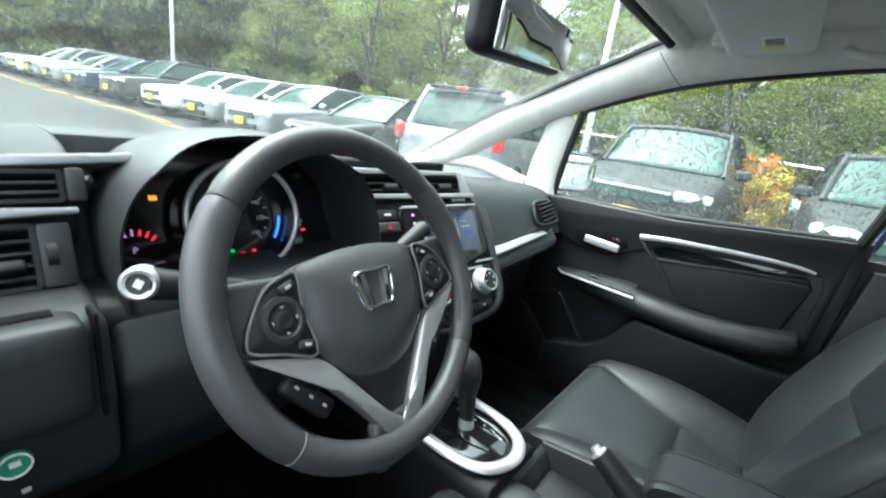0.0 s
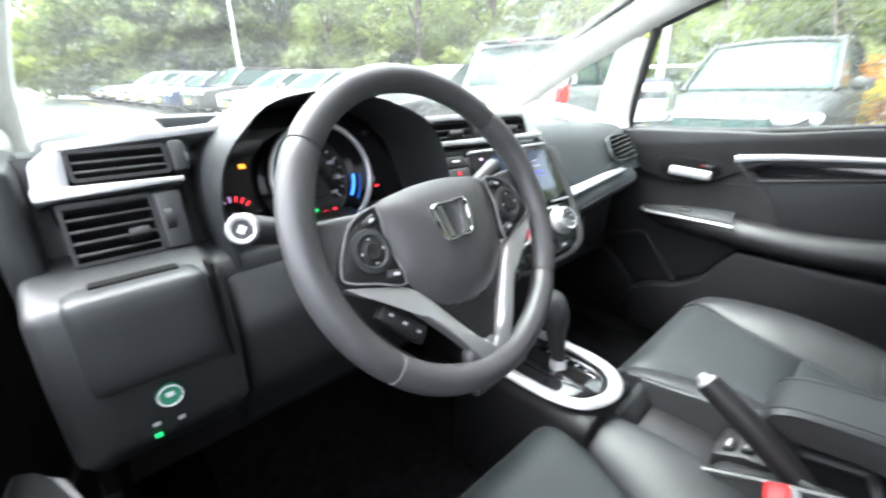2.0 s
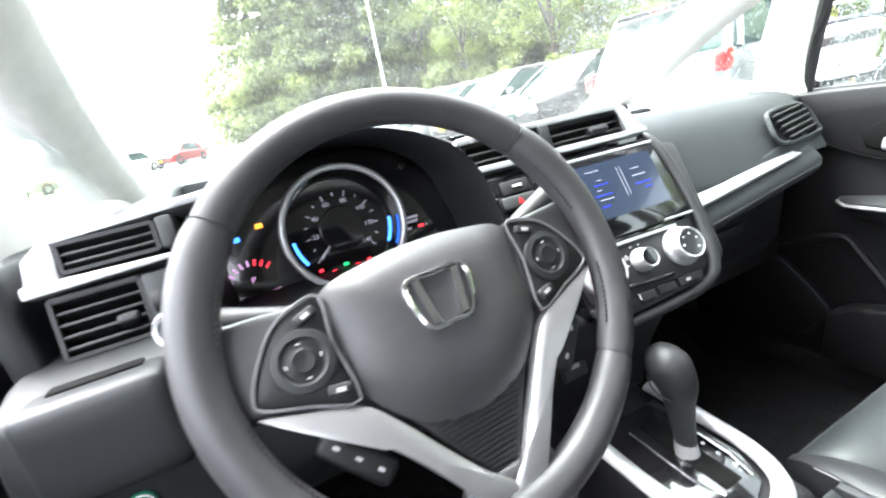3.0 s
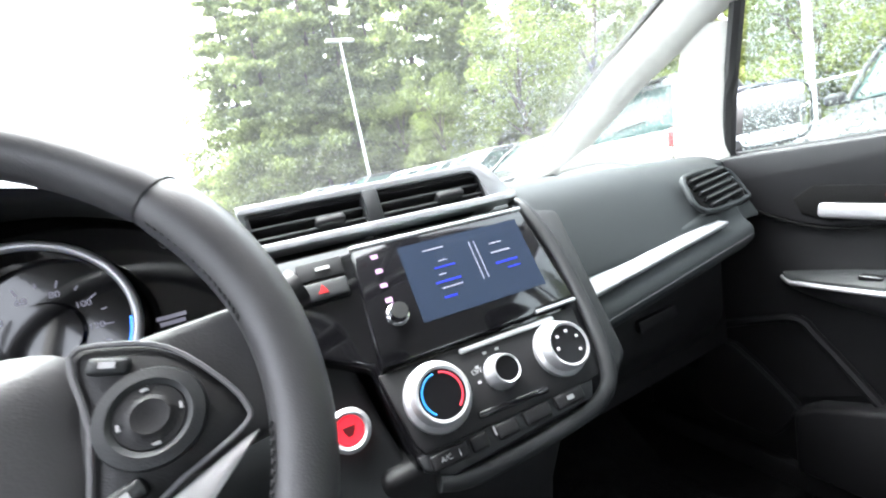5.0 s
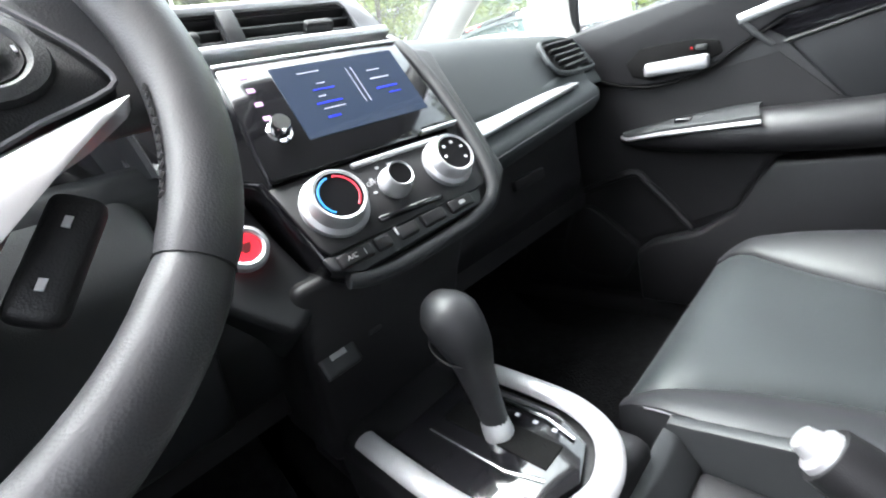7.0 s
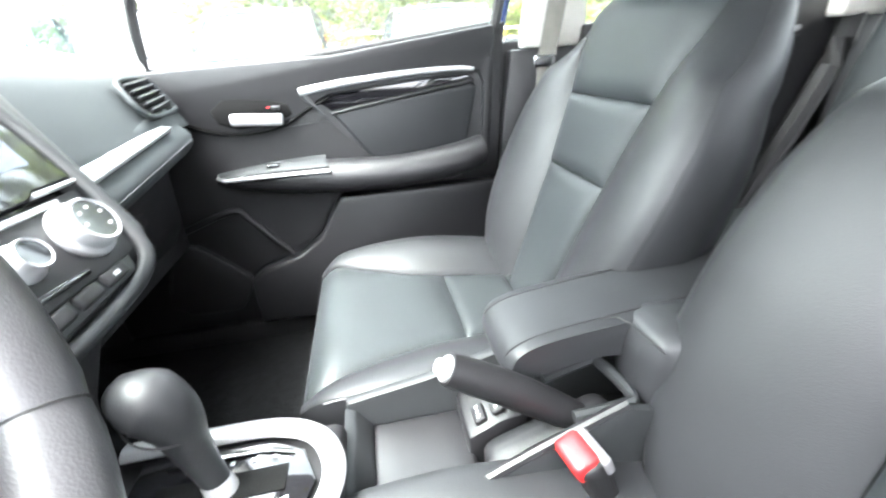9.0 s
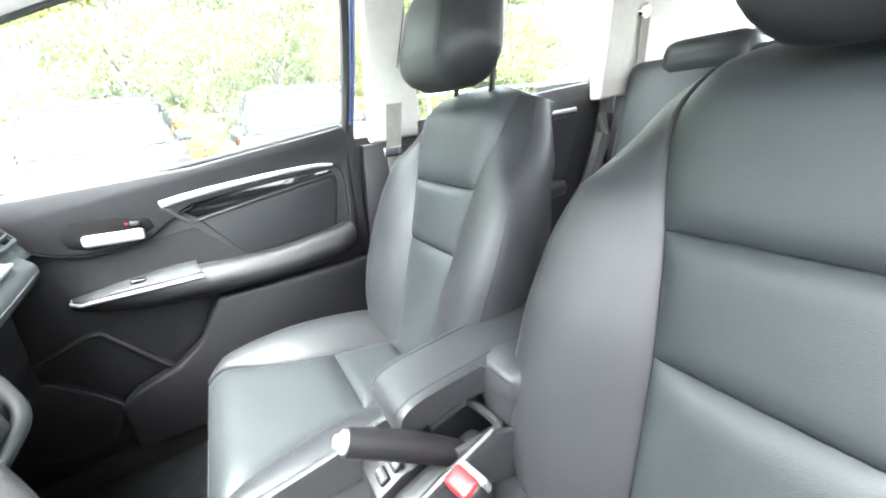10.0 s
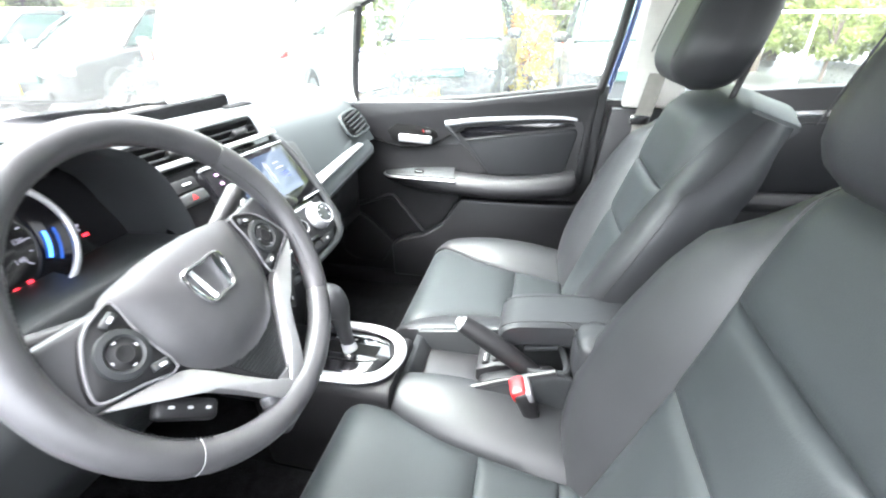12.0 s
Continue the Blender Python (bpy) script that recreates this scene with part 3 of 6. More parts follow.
# display unit
disp = thing("touch_screen", "glossy black lit touch-screen display, its pale blue glow also standing for a reflection", "display")
part("face", prism([(-0.108, 0.1625), (0.0965, 0.1625), (0.1085, 0.0445), (0.060, 0.0445), (0.050, 0.0385), (-0.115, 0.0385)], -0.006, 0.009, "z", ST, bevel=0.003), "gloss", disp)
part("top_strip", box((0.207, 0.0045, 0.010), ST @ T(-0.0055, 0.1640, 0.0055), 0.0015), "silver", disp)
part("foot_strip", box((0.052, 0.0035, 0.008), ST @ T(0.083, 0.0425, 0.0055), 0.0012), "silver", disp)
scr = part("screen", box((0.145, 0.084, 0.001), ST @ T(0.0105, 0.110, 0.0093)), "lcd", disp, "lit screen with faint menu lines")
Q = ST @ T(0.0105, 0.110, 0.0101)
for (x, y, w, h, mm) in ((-0.036, 0.031, 0.03, 0.003, "paleprint"), (-0.03, 0.016, 0.012, 0.003, "paleprint"), (-0.03, 0.009, 0.03, 0.004, "lcdblue"), (-0.036, 0.001, 0.010, 0.003, "paleprint"),
                         (-0.032, -0.007, 0.036, 0.005, "lcdblue"), (-0.030, -0.014, 0.03, 0.003, "paleprint"), (-0.036, -0.024, 0.018, 0.006, "lcdblue"), (0.006, 0.006, 0.0012, 0.045, "paleprint"), (0.012, 0.006, 0.0012, 0.045, "paleprint"),
                         (0.038, 0.009, 0.03, 0.004, "paleprint"), (0.040, -0.004, 0.034, 0.006, "lcdblue"), (0.046, -0.012, 0.02, 0.004, "lcdblue"), (0.036, 0.02, 0.02, 0.003, "paleprint")):
    part("menu_mark", box((w * 0.8 if w > 0.002 else w * 0.7, h * 0.4 if h < 0.02 else h, 0.0003), Q @ T(x, y, 0)), mm, scr)
for i, v in enumerate((0.1487, 0.1325, 0.1165, 0.1005)):
    part("touch_icon", box((0.007, 0.0045, 0.0008), ST @ T(-0.0875, v, 0.0094), 0), "pinkprint", disp)
kn = part("volume_knob", lathe([(0, 0.016), (0.008, 0.0155), (0.009, 0.013), (0.0095, 0.002), (0.0115, 0.001), (0.0115, -0.002)], 24, ST @ T(-0.084, 0.084, 0.009)), "chrome", disp, "small chrome volume knob")

# climate panel
clim = thing("climate_panel", "black climate control panel with three silver knobs", "control panel")
part("plate", prism([(-0.119, 0.036), (0.104, 0.036), (0.098, -0.036), (0.084, -0.040), (-0.100, -0.0415), (-0.106, -0.03)], -0.003, 0.003, "z", ST, bevel=0.002), "plastic", clim)
part("edge_strip", box((0.112, 0.005, 0.006), ST @ T(0.018, 0.031, 0.004), 0.0015), "silver", clim)
for nm, u, r, h in (("temperature_knob", -0.073, 0.0325, 0.022), ("fan_knob", -0.0055, 0.0175, 0.02), ("mode_knob", 0.0655, 0.029, 0.022)):
    K = ST @ T(u, 0.0, 0.003)
    k = part(nm, lathe([(r * 0.66, h), (r * 0.74, h + 0.001), (r * 0.80, h - 0.001), (r * 0.84, 0.008), (r * 0.98, 0.005), (r, 0.002), (r, 0)], 40, K), "silver", clim, "satin silver ring knob")
    part("knob_face", lathe([(0, h - 0.0015), (r * 0.66, h - 0.001), (r * 0.67, h)], 32, K), "gloss", k)
    if u < -0.05:
        for a0, a1, mm in ((98, 232, "bluemark"), (-52, 82, "redmark")):
            part("scale_mark", tube([K @ Vector((r * 0.57 * math.cos(radians(d)), r * 0.57 * math.sin(radians(d)), h - 0.0006)) for d in np.linspace(a0, a1, 14)], 0.0011, 6, up=K.to_3x3() @ Vector((0, 0, 1)), flat=0.4), mm, k)
    if u > 0.05:
        for a in (20, 75, 130, 185, 320):
            part("mode_mark", box((0.0035, 0.003, 0.0006), K @ T(r * 0.45 * math.cos(radians(a)), r * 0.45 * math.sin(radians(a)), h - 0.0008)), "greyprint", k)
for i, (du, dv) in enumerate(((-0.024, -0.002), (-0.021, 0.012), (-0.008, 0.022), (0.006, 0.022))):
    part("fan_mark", box((0.004, 0.0025, 0.0006), ST @ T(-0.0055 + du, dv, 0.0034)), "greyprint", clim)
words("button_text", "OFF", 0.0065, ST @ T(-0.028, 0.008, 0.0034), "greyprint", clim)
part("slide_groove", soft((0.078, 0.007, 0.007), 0.003, ST @ T(-0.004, -0.0305, 0.003, 0, 0, -2), 3), "gloss", clim)
part("lower_bezel", prism([(-0.108, -0.040), (0.090, -0.037), (0.080, -0.056), (-0.082, -0.066), (-0.104, -0.055)], -0.02, 0.0, "z", ST, bevel=0.003), "dash", clim)
for u, w in ((-0.080, 0.036), (-0.050, 0.018), (-0.020, 0.024), (0.014, 0.030), (0.053, 0.034)):
    b = part("push_button", soft((w, 0.014, 0.008), 0.003, ST @ T(u, -0.0505 + 0.03 * (u + 0.08), 0.0, 0, 0, 2), 3), "plastic", clim)
words("button_text", "A/C", 0.0065, ST @ T(-0.084, -0.0505, 0.0043), "greyprint", clim)
part("button_mark", box((0.001, 0.006, 0.0005), ST @ T(-0.071, -0.0505, 0.0042)), "greyprint", clim)
part("button_mark", box((0.008, 0.004, 0.0005), ST @ T(0.053, -0.0465, 0.0042)), "greyprint", clim)
part("slider_tip", box((0.0014, 0.008, 0.002), ST @ T(-0.034, -0.046, 0.005)), "greyprint", clim)
# lower stack with sockets
part("socket_panel", prism([(0.118, 0.828), (0.126, 0.79), (0.150, 0.745), (0.178, 0.68), (0.200, 0.58), (0.34, 0.58), (0.34, 0.83)], -0.140, 0.085, "x", bevel=0.012, seg=3), "plastic", dash)
LS = T(-0.09, 0.160, 0.728, 64)
part("socket_lid", soft((0.045, 0.045, 0.010), 0.006, LS @ T(-0.020, 0.006, 0.006), 3), "dash", dash)
part("socket_print", box((0.014, 0.004, 0.0006), LS @ T(-0.020, 0.012, 0.0115)), "greyprint", dash)
part("socket_print", box((0.018, 0.006, 0.0006), LS @ T(-0.020, 0.003, 0.0115)), "greyprint", dash)
part("usb_lid", soft((0.02, 0.032, 0.008), 0.004, LS @ T(0.030, 0.016, 0.006), 3), "dash", dash)
for k in range(3):
    part("usb_mark", box((0.003, 0.004, 0.0006), LS @ T(0.030 + (0.001 if k else 0), 0.025 - k * 0.008, 0.0104)), "greyprint", dash)

# instrument binnacle: hood, rims and dials
hood = thing("instrument_cluster", "black instrument cluster with lit dials under a curved hood", "instrument cluster")
arch = smooth_line([(-0.528, 0.945, 0), (-0.535, 1.015, 0), (-0.519, 1.072, 0), (-0.476, 1.112, 0), (-0.420, 1.131, 0), (-0.350, 1.134, 0), (-0.275, 1.115, 0), (-0.218, 1.070, 0), (-0.192, 1.00, 0), (-0.184, 0.945, 0)], k=4)
cx, cz = -0.365, 1.012
rows = []
for y, sc, dz in ((0.40, 0.90, -0.012), (0.30, 0.98, -0.003), (0.20, 1.01, 0.0), (0.165, 1.0, 0.0), (0.155, 0.985, 0.0), (0.158, 0.965, 0.0), (0.20, 0.93, -0.002), (0.276, 0.88, -0.006)):
    rows.append([(cx + (p.x - cx) * sc, y + (0.03 if p.y > 1.098 and y < 0.25 else 0) * min(1, (p.y - 1.098) / 0.03), cz + (p.y - cz) * sc + dz) for p in arch])
part("hood", sheet(rows), "dash", hood, "black textured hood")
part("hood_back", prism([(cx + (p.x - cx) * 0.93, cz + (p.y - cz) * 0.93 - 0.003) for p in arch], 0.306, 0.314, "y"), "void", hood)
part("hood_foot", soft((0.40, 0.16, 0.05), 0.02, T(-0.365, 0.245, 0.935), 4), "dash", hood)
face = part("dial_face", prism([(-0.168, -0.10), (-0.166, 0.03), (-0.140, 0.072), (-0.105, 0.092), (0.05, 0.096), (0.115, 0.072), (0.155, 0.03), (0.168, -0.03), (0.170, -0.10)], -0.003, 0.003, "z", T(-0.368, 0.2785, 1.010, 76)), "gloss", hood)
DG = T(-0.368, 0.238, 1.018, 76)
ring = [DG @ Vector((0.0755 * math.cos(a), 0.0755 * math.sin(a), 0.0)) for a in np.linspace(0, 2 * math.pi, 65)[:-1]]
part("speed_ring", tube(ring, 0.0042, 10, True, up=DG.to_3x3() @ Vector((0, 0, 1))), "silver", hood, "satin silver dial ring")
dial = part("speed_dial", lathe([(0, -0.034), (0.0705, -0.034), (0.074, 0.0)], 40, DG), "gloss", hood)
for i in range(15):
    a = radians(222 - i * 264 / 14)
    rr = 0.046
    part("dial_tick", box((0.007 if i % 2 == 0 else 0.0045, 0.0012, 0.0006), DG @ T(rr * math.cos(a), rr * math.sin(a), -0.0332, 0, 0, math.degrees(a))), "paleprint", dial)
for i in range(8):
    a = radians(222 - i * 264 / 7)
    words("dial_number", str(i * 20) if i else "0", 0.0085, DG @ T(0.0365 * math.cos(a), 0.0365 * math.sin(a), -0.0334), "paleprint", dial)
words("dial_text", "MPH", 0.006, DG @ T(0, 0.018, -0.0334), "paleprint", dial)
for a0 in (-32, 182):
    pts = [DG @ Vector((0.0645 * math.cos(radians(a0 + d)), 0.0645 * math.sin(radians(a0 + d)), -0.031)) for d in range(0, 31, 5)]
    part("eco_arc", tube(pts, 0.0022, 6, up=DG.to_3x3() @ Vector((0, 0, 1)), flat=0.4), "bluelamp", dial, "glowing blue arc")
an = radians(219)
part("needle", tube([DG @ Vector((0.030 * math.cos(an), 0.030 * math.sin(an), -0.028)), DG @ Vector((0.056 * math.cos(an), 0.056 * math.sin(an), -0.028))], [0.0013, 0.0008], 6), "white", dial)
part("needle_hub", lathe([(0, -0.026), (0.028, -0.027), (0.030, -0.0335)], 28, DG), "gloss", dial)
for u, v, mm in ((-0.042, -0.046, "redlamp"), (-0.026, -0.052, "redlamp"), (-0.009, -0.047, "greenlamp"), (0.006, -0.052, "redlamp"), (0.022, -0.050, "redlamp")):
    part("warning_lamp", box((0.006, 0.004, 0.0006), DG @ T(u, v, -0.0334)), mm, dial)
FP = T(-0.368, 0.2728, 1.003, 76)
for i in range(13):
    a = radians(232 - i * 15.5)
    c = "redlamp" if i > 9 else "pinkprint"
    part("rev_mark", box((0.008, 0.0028, 0.0005), FP @ T(-0.122 + 0.030 * math.cos(a), -0.034 + 0.030 * math.sin(a), 0.0004, 0, 0, math.degrees(a))), c, face)
words("gear_letter", "P", 0.011, FP @ T(-0.122, -0.026, 0.0005), "pinkprint", face)
part("odometer_bar", box((0.022, 0.006, 0.0005), FP @ T(-0.118, -0.048, 0.0005)), "pinkprint", face)
part("odometer_bar", box((0.010, 0.004, 0.0005), FP @ T(-0.098, -0.046, 0.0005)), "pinkprint", face)
part("warning_lamp", box((0.009, 0.006, 0.0005), FP @ T(-0.097, 0.037, 0.0005)), "amber", face)
part("warning_lamp", box((0.009, 0.006, 0.0005), FP @ T(-0.127, 0.027, 0.0005)), "bluelamp", face)
for u, v, w, mm in ((0.094, -0.006, 0.026, "paleprint"), (0.094, -0.012, 0.022, "paleprint"), (0.088, -0.021, 0.010, "paleprint"), (0.108, -0.021, 0.008, "redlamp")):
    part("message_bar", box((w, 0.004, 0.0005), FP @ T(u, v, 0.0005)), mm, face)
part("reset_stem", lathe([(0, 0.012), (0.004, 0.011), (0.004, 0)], 12, FP @ T(0.104, 0.066, 0)), "plastic", hood)

# driver's outer vents
LV = T(-0.612, 0.205, 1.018, 72, 0, 0)
part("vent_housing", prism([(-0.074, 0.078), (0.082, 0.082), (0.082, -0.075), (-0.066, -0.075), (-0.076, 0.0)], -0.15, -0.055, "z", LV, bevel=0.008), "dash", dash)
vent("upper_vent", 0.082, 0.028, LV @ T(0.012, 0.052, 0), 3, dash, 0.055, tab=False)
vent("lower_vent", 0.074, 0.058, LV @ T(-0.010, -0.0135, 0), 5, dash, 0.055)
part("vent_cheek", box((0.026, 0.062, 0.06), LV @ T(0.042, -0.014, -0.026), 0.004), "dash", dash)
part("vent_cheek", box((0.016, 0.034, 0.06), LV @ T(0.064, 0.053, -0.026), 0.004), "dash", dash)
part("thumb_wheel", lathe([(0, 0.004), (0.015, 0.004), (0.015, -0.004), (0, -0.004)], 20, LV @ T(0.038, -0.013, -0.006, 0, 90, 0)), "plastic", dash)
bm = bm_new()
add_prism(bm, [(-0.062, 0.0205), (0.063, 0.0245), (0.063, 0.0305), (-0.062, 0.0335)], -0.02, 0.007, "z", LV)
add_prism(bm, [(-0.063, 0.0225), (-0.033, 0.033), (-0.030, 0.066), (-0.040, 0.072), (-0.057, 0.058)], -0.06, 0.0, "z", LV)
add_prism(bm, [(-0.042, 0.0665), (0.115, 0.077), (0.115, 0.087), (-0.042, 0.0765)], -0.10, 0.0, "z", LV)
bmesh.ops.bevel(bm, geom=list(bm.edges), offset=0.0025, segments=2, profile=0.5, affect="EDGES")
part("outer_vent_frame", bm, "silver", dash, "satin silver vent surround")
part("end_cap", soft((0.03, 0.20, 0.16), 0.012, T(-0.695, 0.30, 0.995), 4), "dash", dash)
# knee panel with the flip-out tray and switches
prof = [(0.26, 0.960), (0.165, 0.942), (0.132, 0.885), (0.138, 0.80), (0.22, 0.69), (0.45, 0.62), (0.45, 0.960)]
part("knee_panel", prism(prof, -0.545, -0.205, "x", bevel=0.015, seg=3), "dash", dash, "black knee panel under the column")
part("knee_return", prism([(y + 0.045, z - 0.02) for y, z in prof], -0.206, -0.13, "x", bevel=0.008), "dash", dash)
prof = [(0.30, 0.976), (0.175, 0.974), (0.126, 0.964), (0.110, 0.885), (0.114, 0.81), (0.20, 0.735), (0.45, 0.66), (0.45, 0.976)]
part("side_panel", prism(prof, -0.705, -0.55, "x", bevel=0.012, seg=3), "dash", dash)
tray = part("coin_tray", soft((0.110, 0.05, 0.094), 0.012, T(-0.624, 0.123, 0.927, -5), 5), "dash", dash, "flip-out cup tray")
part("tray_groove", soft((0.07, 0.014, 0.004), 0.002, T(-0.622, 0.136, 0.974), 3), "void", tray)
part("seam", box((0.003, 0.03, 0.10), T(-0.5625, 0.122, 0.925, -5)), "void", dash)
eb = part("eco_button", lathe([(0, 0.003), (0.011, 0.003), (0.012, 0)], 24, T(-0.6245, 0.108, 0.858, 86)), "green", dash, "round green eco button")
part("button_ring", tube([T(-0.6245, 0.104, 0.858, 86) @ Vector((0.0105 * math.cos(a), 0.0105 * math.sin(a), 0)) for a in np.linspace(0, 6.283, 25)[:-1]], 0.0009, 6, True), "white", eb)
part("button_mark", box((0.007, 0.0006, 0.005), T(-0.6245, 0.1042, 0.8595)), "white", eb)
for xx, zz, mm in ((-0.641, 0.829, "greyprint"), (-0.620, 0.825, "greyprint"), (-0.642, 0.816, "greenlamp")):
    part("switch_mark", box((0.006, 0.001, 0.004), T(xx, 0.1105, zz)), mm, dash)
# column shroud, stalks
col = part("column_shroud", soft((0.10, 0.22, 0.075), 0.030, T(-0.354, 0.100, 0.925, -25), 5), "plastic", dash)
st = part("light_stalk", tube([(-0.385, 0.060, 0.975), (-0.465, 0.068, 0.995), (-0.535, 0.074, 1.013)], [0.009, 0.0105, 0.0145], 14), "plastic", dash, "indicator stalk")
part("stalk_cap", lathe([(0.009, 0.008), (0.012, 0.009), (0.0145, 0.006), (0.0150, -0.010)], 20, T(-0.539, 0.072, 1.015, 60, -60, 0)), "silver", st, "silver end cap")
part("stalk_dial", lathe([(0, 0.006), (0.0095, 0.0075)], 20, T(-0.539, 0.072, 1.015, 60, -60, 0)), "dash", st)
part("stalk_mark", box((0.007, 0.006, 0.0006), T(-0.539, 0.072, 1.015, 60, -60, 0) @ T(0, 0, 0.0082)), "white", st)
st = part("wiper_stalk", tube([(-0.31, 0.060, 0.970), (-0.225, 0.075, 1.005), (-0.170, 0.088, 1.022)], [0.009, 0.011, 0.014], 14), "plastic", dash, "wiper stalk")
for k in range(3):
    part("stalk_mark", box((0.008, 0.004, 0.001), T(-0.180 - k * 0.014, 0.0715, 1.014 - k * 0.006, 65, 0, 12)), "white", st)


# ---- steering wheel ----
WH = T(-0.3557, 0.0017, 0.9956, 62.4, 0, 2.06) @ T(0, 0, 0, 0, 0, 1.5)
wheel = thing("steering_wheel", "black leather three-spoke steering wheel with silver trim and buttons", "steering wheel")
wheel.matrix_world = WH
R0 = 0.1643
RX = 0.0


def rim_arc(a0, a1, n, grow=1.0):
    pts = [(RX + R0 * math.cos(radians(a)), R0 * math.sin(radians(a)), 0.006) for a in np.linspace(a0, a1, n)]
    rad = []
    for i, a in enumerate(np.linspace(a0, a1, n)):
        k = max(math.exp(-((a % 360 - c) / 16) ** 2) for c in (28, 152, -332 % 360))
        rad.append((0.0153 + 0.0017 * k) * (0.93 if i in (0, n - 1) else 1.0) * grow)
    return tube(pts, rad, 16, False, (0, 0, 1), 0.95)


seams = (39, 141, 222, 321, 399)
for a0, a1 in zip(seams, seams[1:]):
    part("rim", rim_arc(a0 + 0.15, a1 - 0.15, 26), "wheelleather", wheel)
for a in seams[:-1]:
    part("seam_ring", rim_arc(a - 0.2, a + 0.2, 3, 0.985), "thread" if a == 222 else "rubber", wheel)
# stitches along the inner edge of the grip
bm = bm_new()
for s0, s1 in ((10, 36), (144, 170), (330, 350), (190, 226)):
    for a in np.arange(s0, s1, 1.6):
        c = (R0 - 0.0145)
        add_box(bm, (0.0032, 0.0011, 0.0011), T(RX + c * math.cos(radians(a)), c * math.sin(radians(a)), 0.013, 0, 0, a + 70))
tagged(part("stitches", bm, "plastic", wheel), kind="stuff")


def dome(outline, h, flat=0.55, levels=8, m=None, z0=0.0, skirt=0.02):
    """A cushioned plate over an outline, high in the middle and round at the edge."""
    pts = [Vector((x, y, 0)) for x, y in outline]
    c = sum(pts, Vector()) / len(pts)
    bm = bm_new()
    rows = []
    for j in range(levels + 1):
        s = 1 - (1 - j / levels) ** 1.6
        row = []
        for p in pts:
            q = c + (p - c) * s
            z = z0 + h * (1 - s ** 5) * (1 - flat * s * s * 0.4)
            v = Vector((q.x, q.y, z))
            row.append(bm.verts.new(m @ v if m is not None else v))
        rows.append(row)
    row = []
    for p in pts:
        v = Vector((p.x, p.y, z0 - skirt))
        row.append(bm.verts.new(m @ v if m is not None else v))
    rows.append(row)
    n = len(pts)
    bm.faces.new(rows[1][:])
    for a, b in zip(rows[1:], rows[2:]):
        for i in range(n):
            bm.faces.new((a[i], a[(i + 1) % n], b[(i + 1) % n], b[i]))
    bmesh.ops.delete(bm, geom=rows[0], context="VERTS")
    return bm


def outline(pts, k=5):
    return [(p.x, p.y) for p in smooth_line([(x, y, 0) for x, y in pts], True, k)]


hub = part("airbag_cover", dome(outline([(-0.079, 0.035), (-0.042, 0.045), (0, 0.048), (0.042, 0.045), (0.079, 0.035), (0.081, 0.0), (0.075, -0.042), (0.044, -0.078), (0, -0.090), (-0.044, -0.078), (-0.075, -0.042), (-0.081, 0.0)]), 0.016, z0=0.002), "wheelleather", wheel, "smooth black airbag cover")
part("hub_back", lathe([(0, -0.03), (0.050, -0.03), (0.056, -0.06), (0.045, -0.09)], 24, T(0, -0.02, 0)), "plastic", wheel)
EM = T(0.0005, -0.0015, 0.0190)
ering = smooth_line([(-0.0245, 0.0165, 0), (0, 0.0190, 0), (0.0245, 0.0165, 0), (0.0185, -0.0165, 0), (0, -0.0185, 0), (-0.0185, -0.0165, 0)], True, 5)
em = part("badge", tube([EM @ p for p in ering], 0.0024, 8, True), "chrome", wheel, "plain chrome badge frame")
bm = bm_new()
for sx in (-1, 1):
    add_prism(bm, [(sx * 0.0135, 0.018), (sx * 0.0195, 0.0175), (sx * 0.0145, -0.016), (sx * 0.0085, -0.0165)], -0.001, 0.002, "z", EM)
part("badge_bar", bm, "chrome", em)
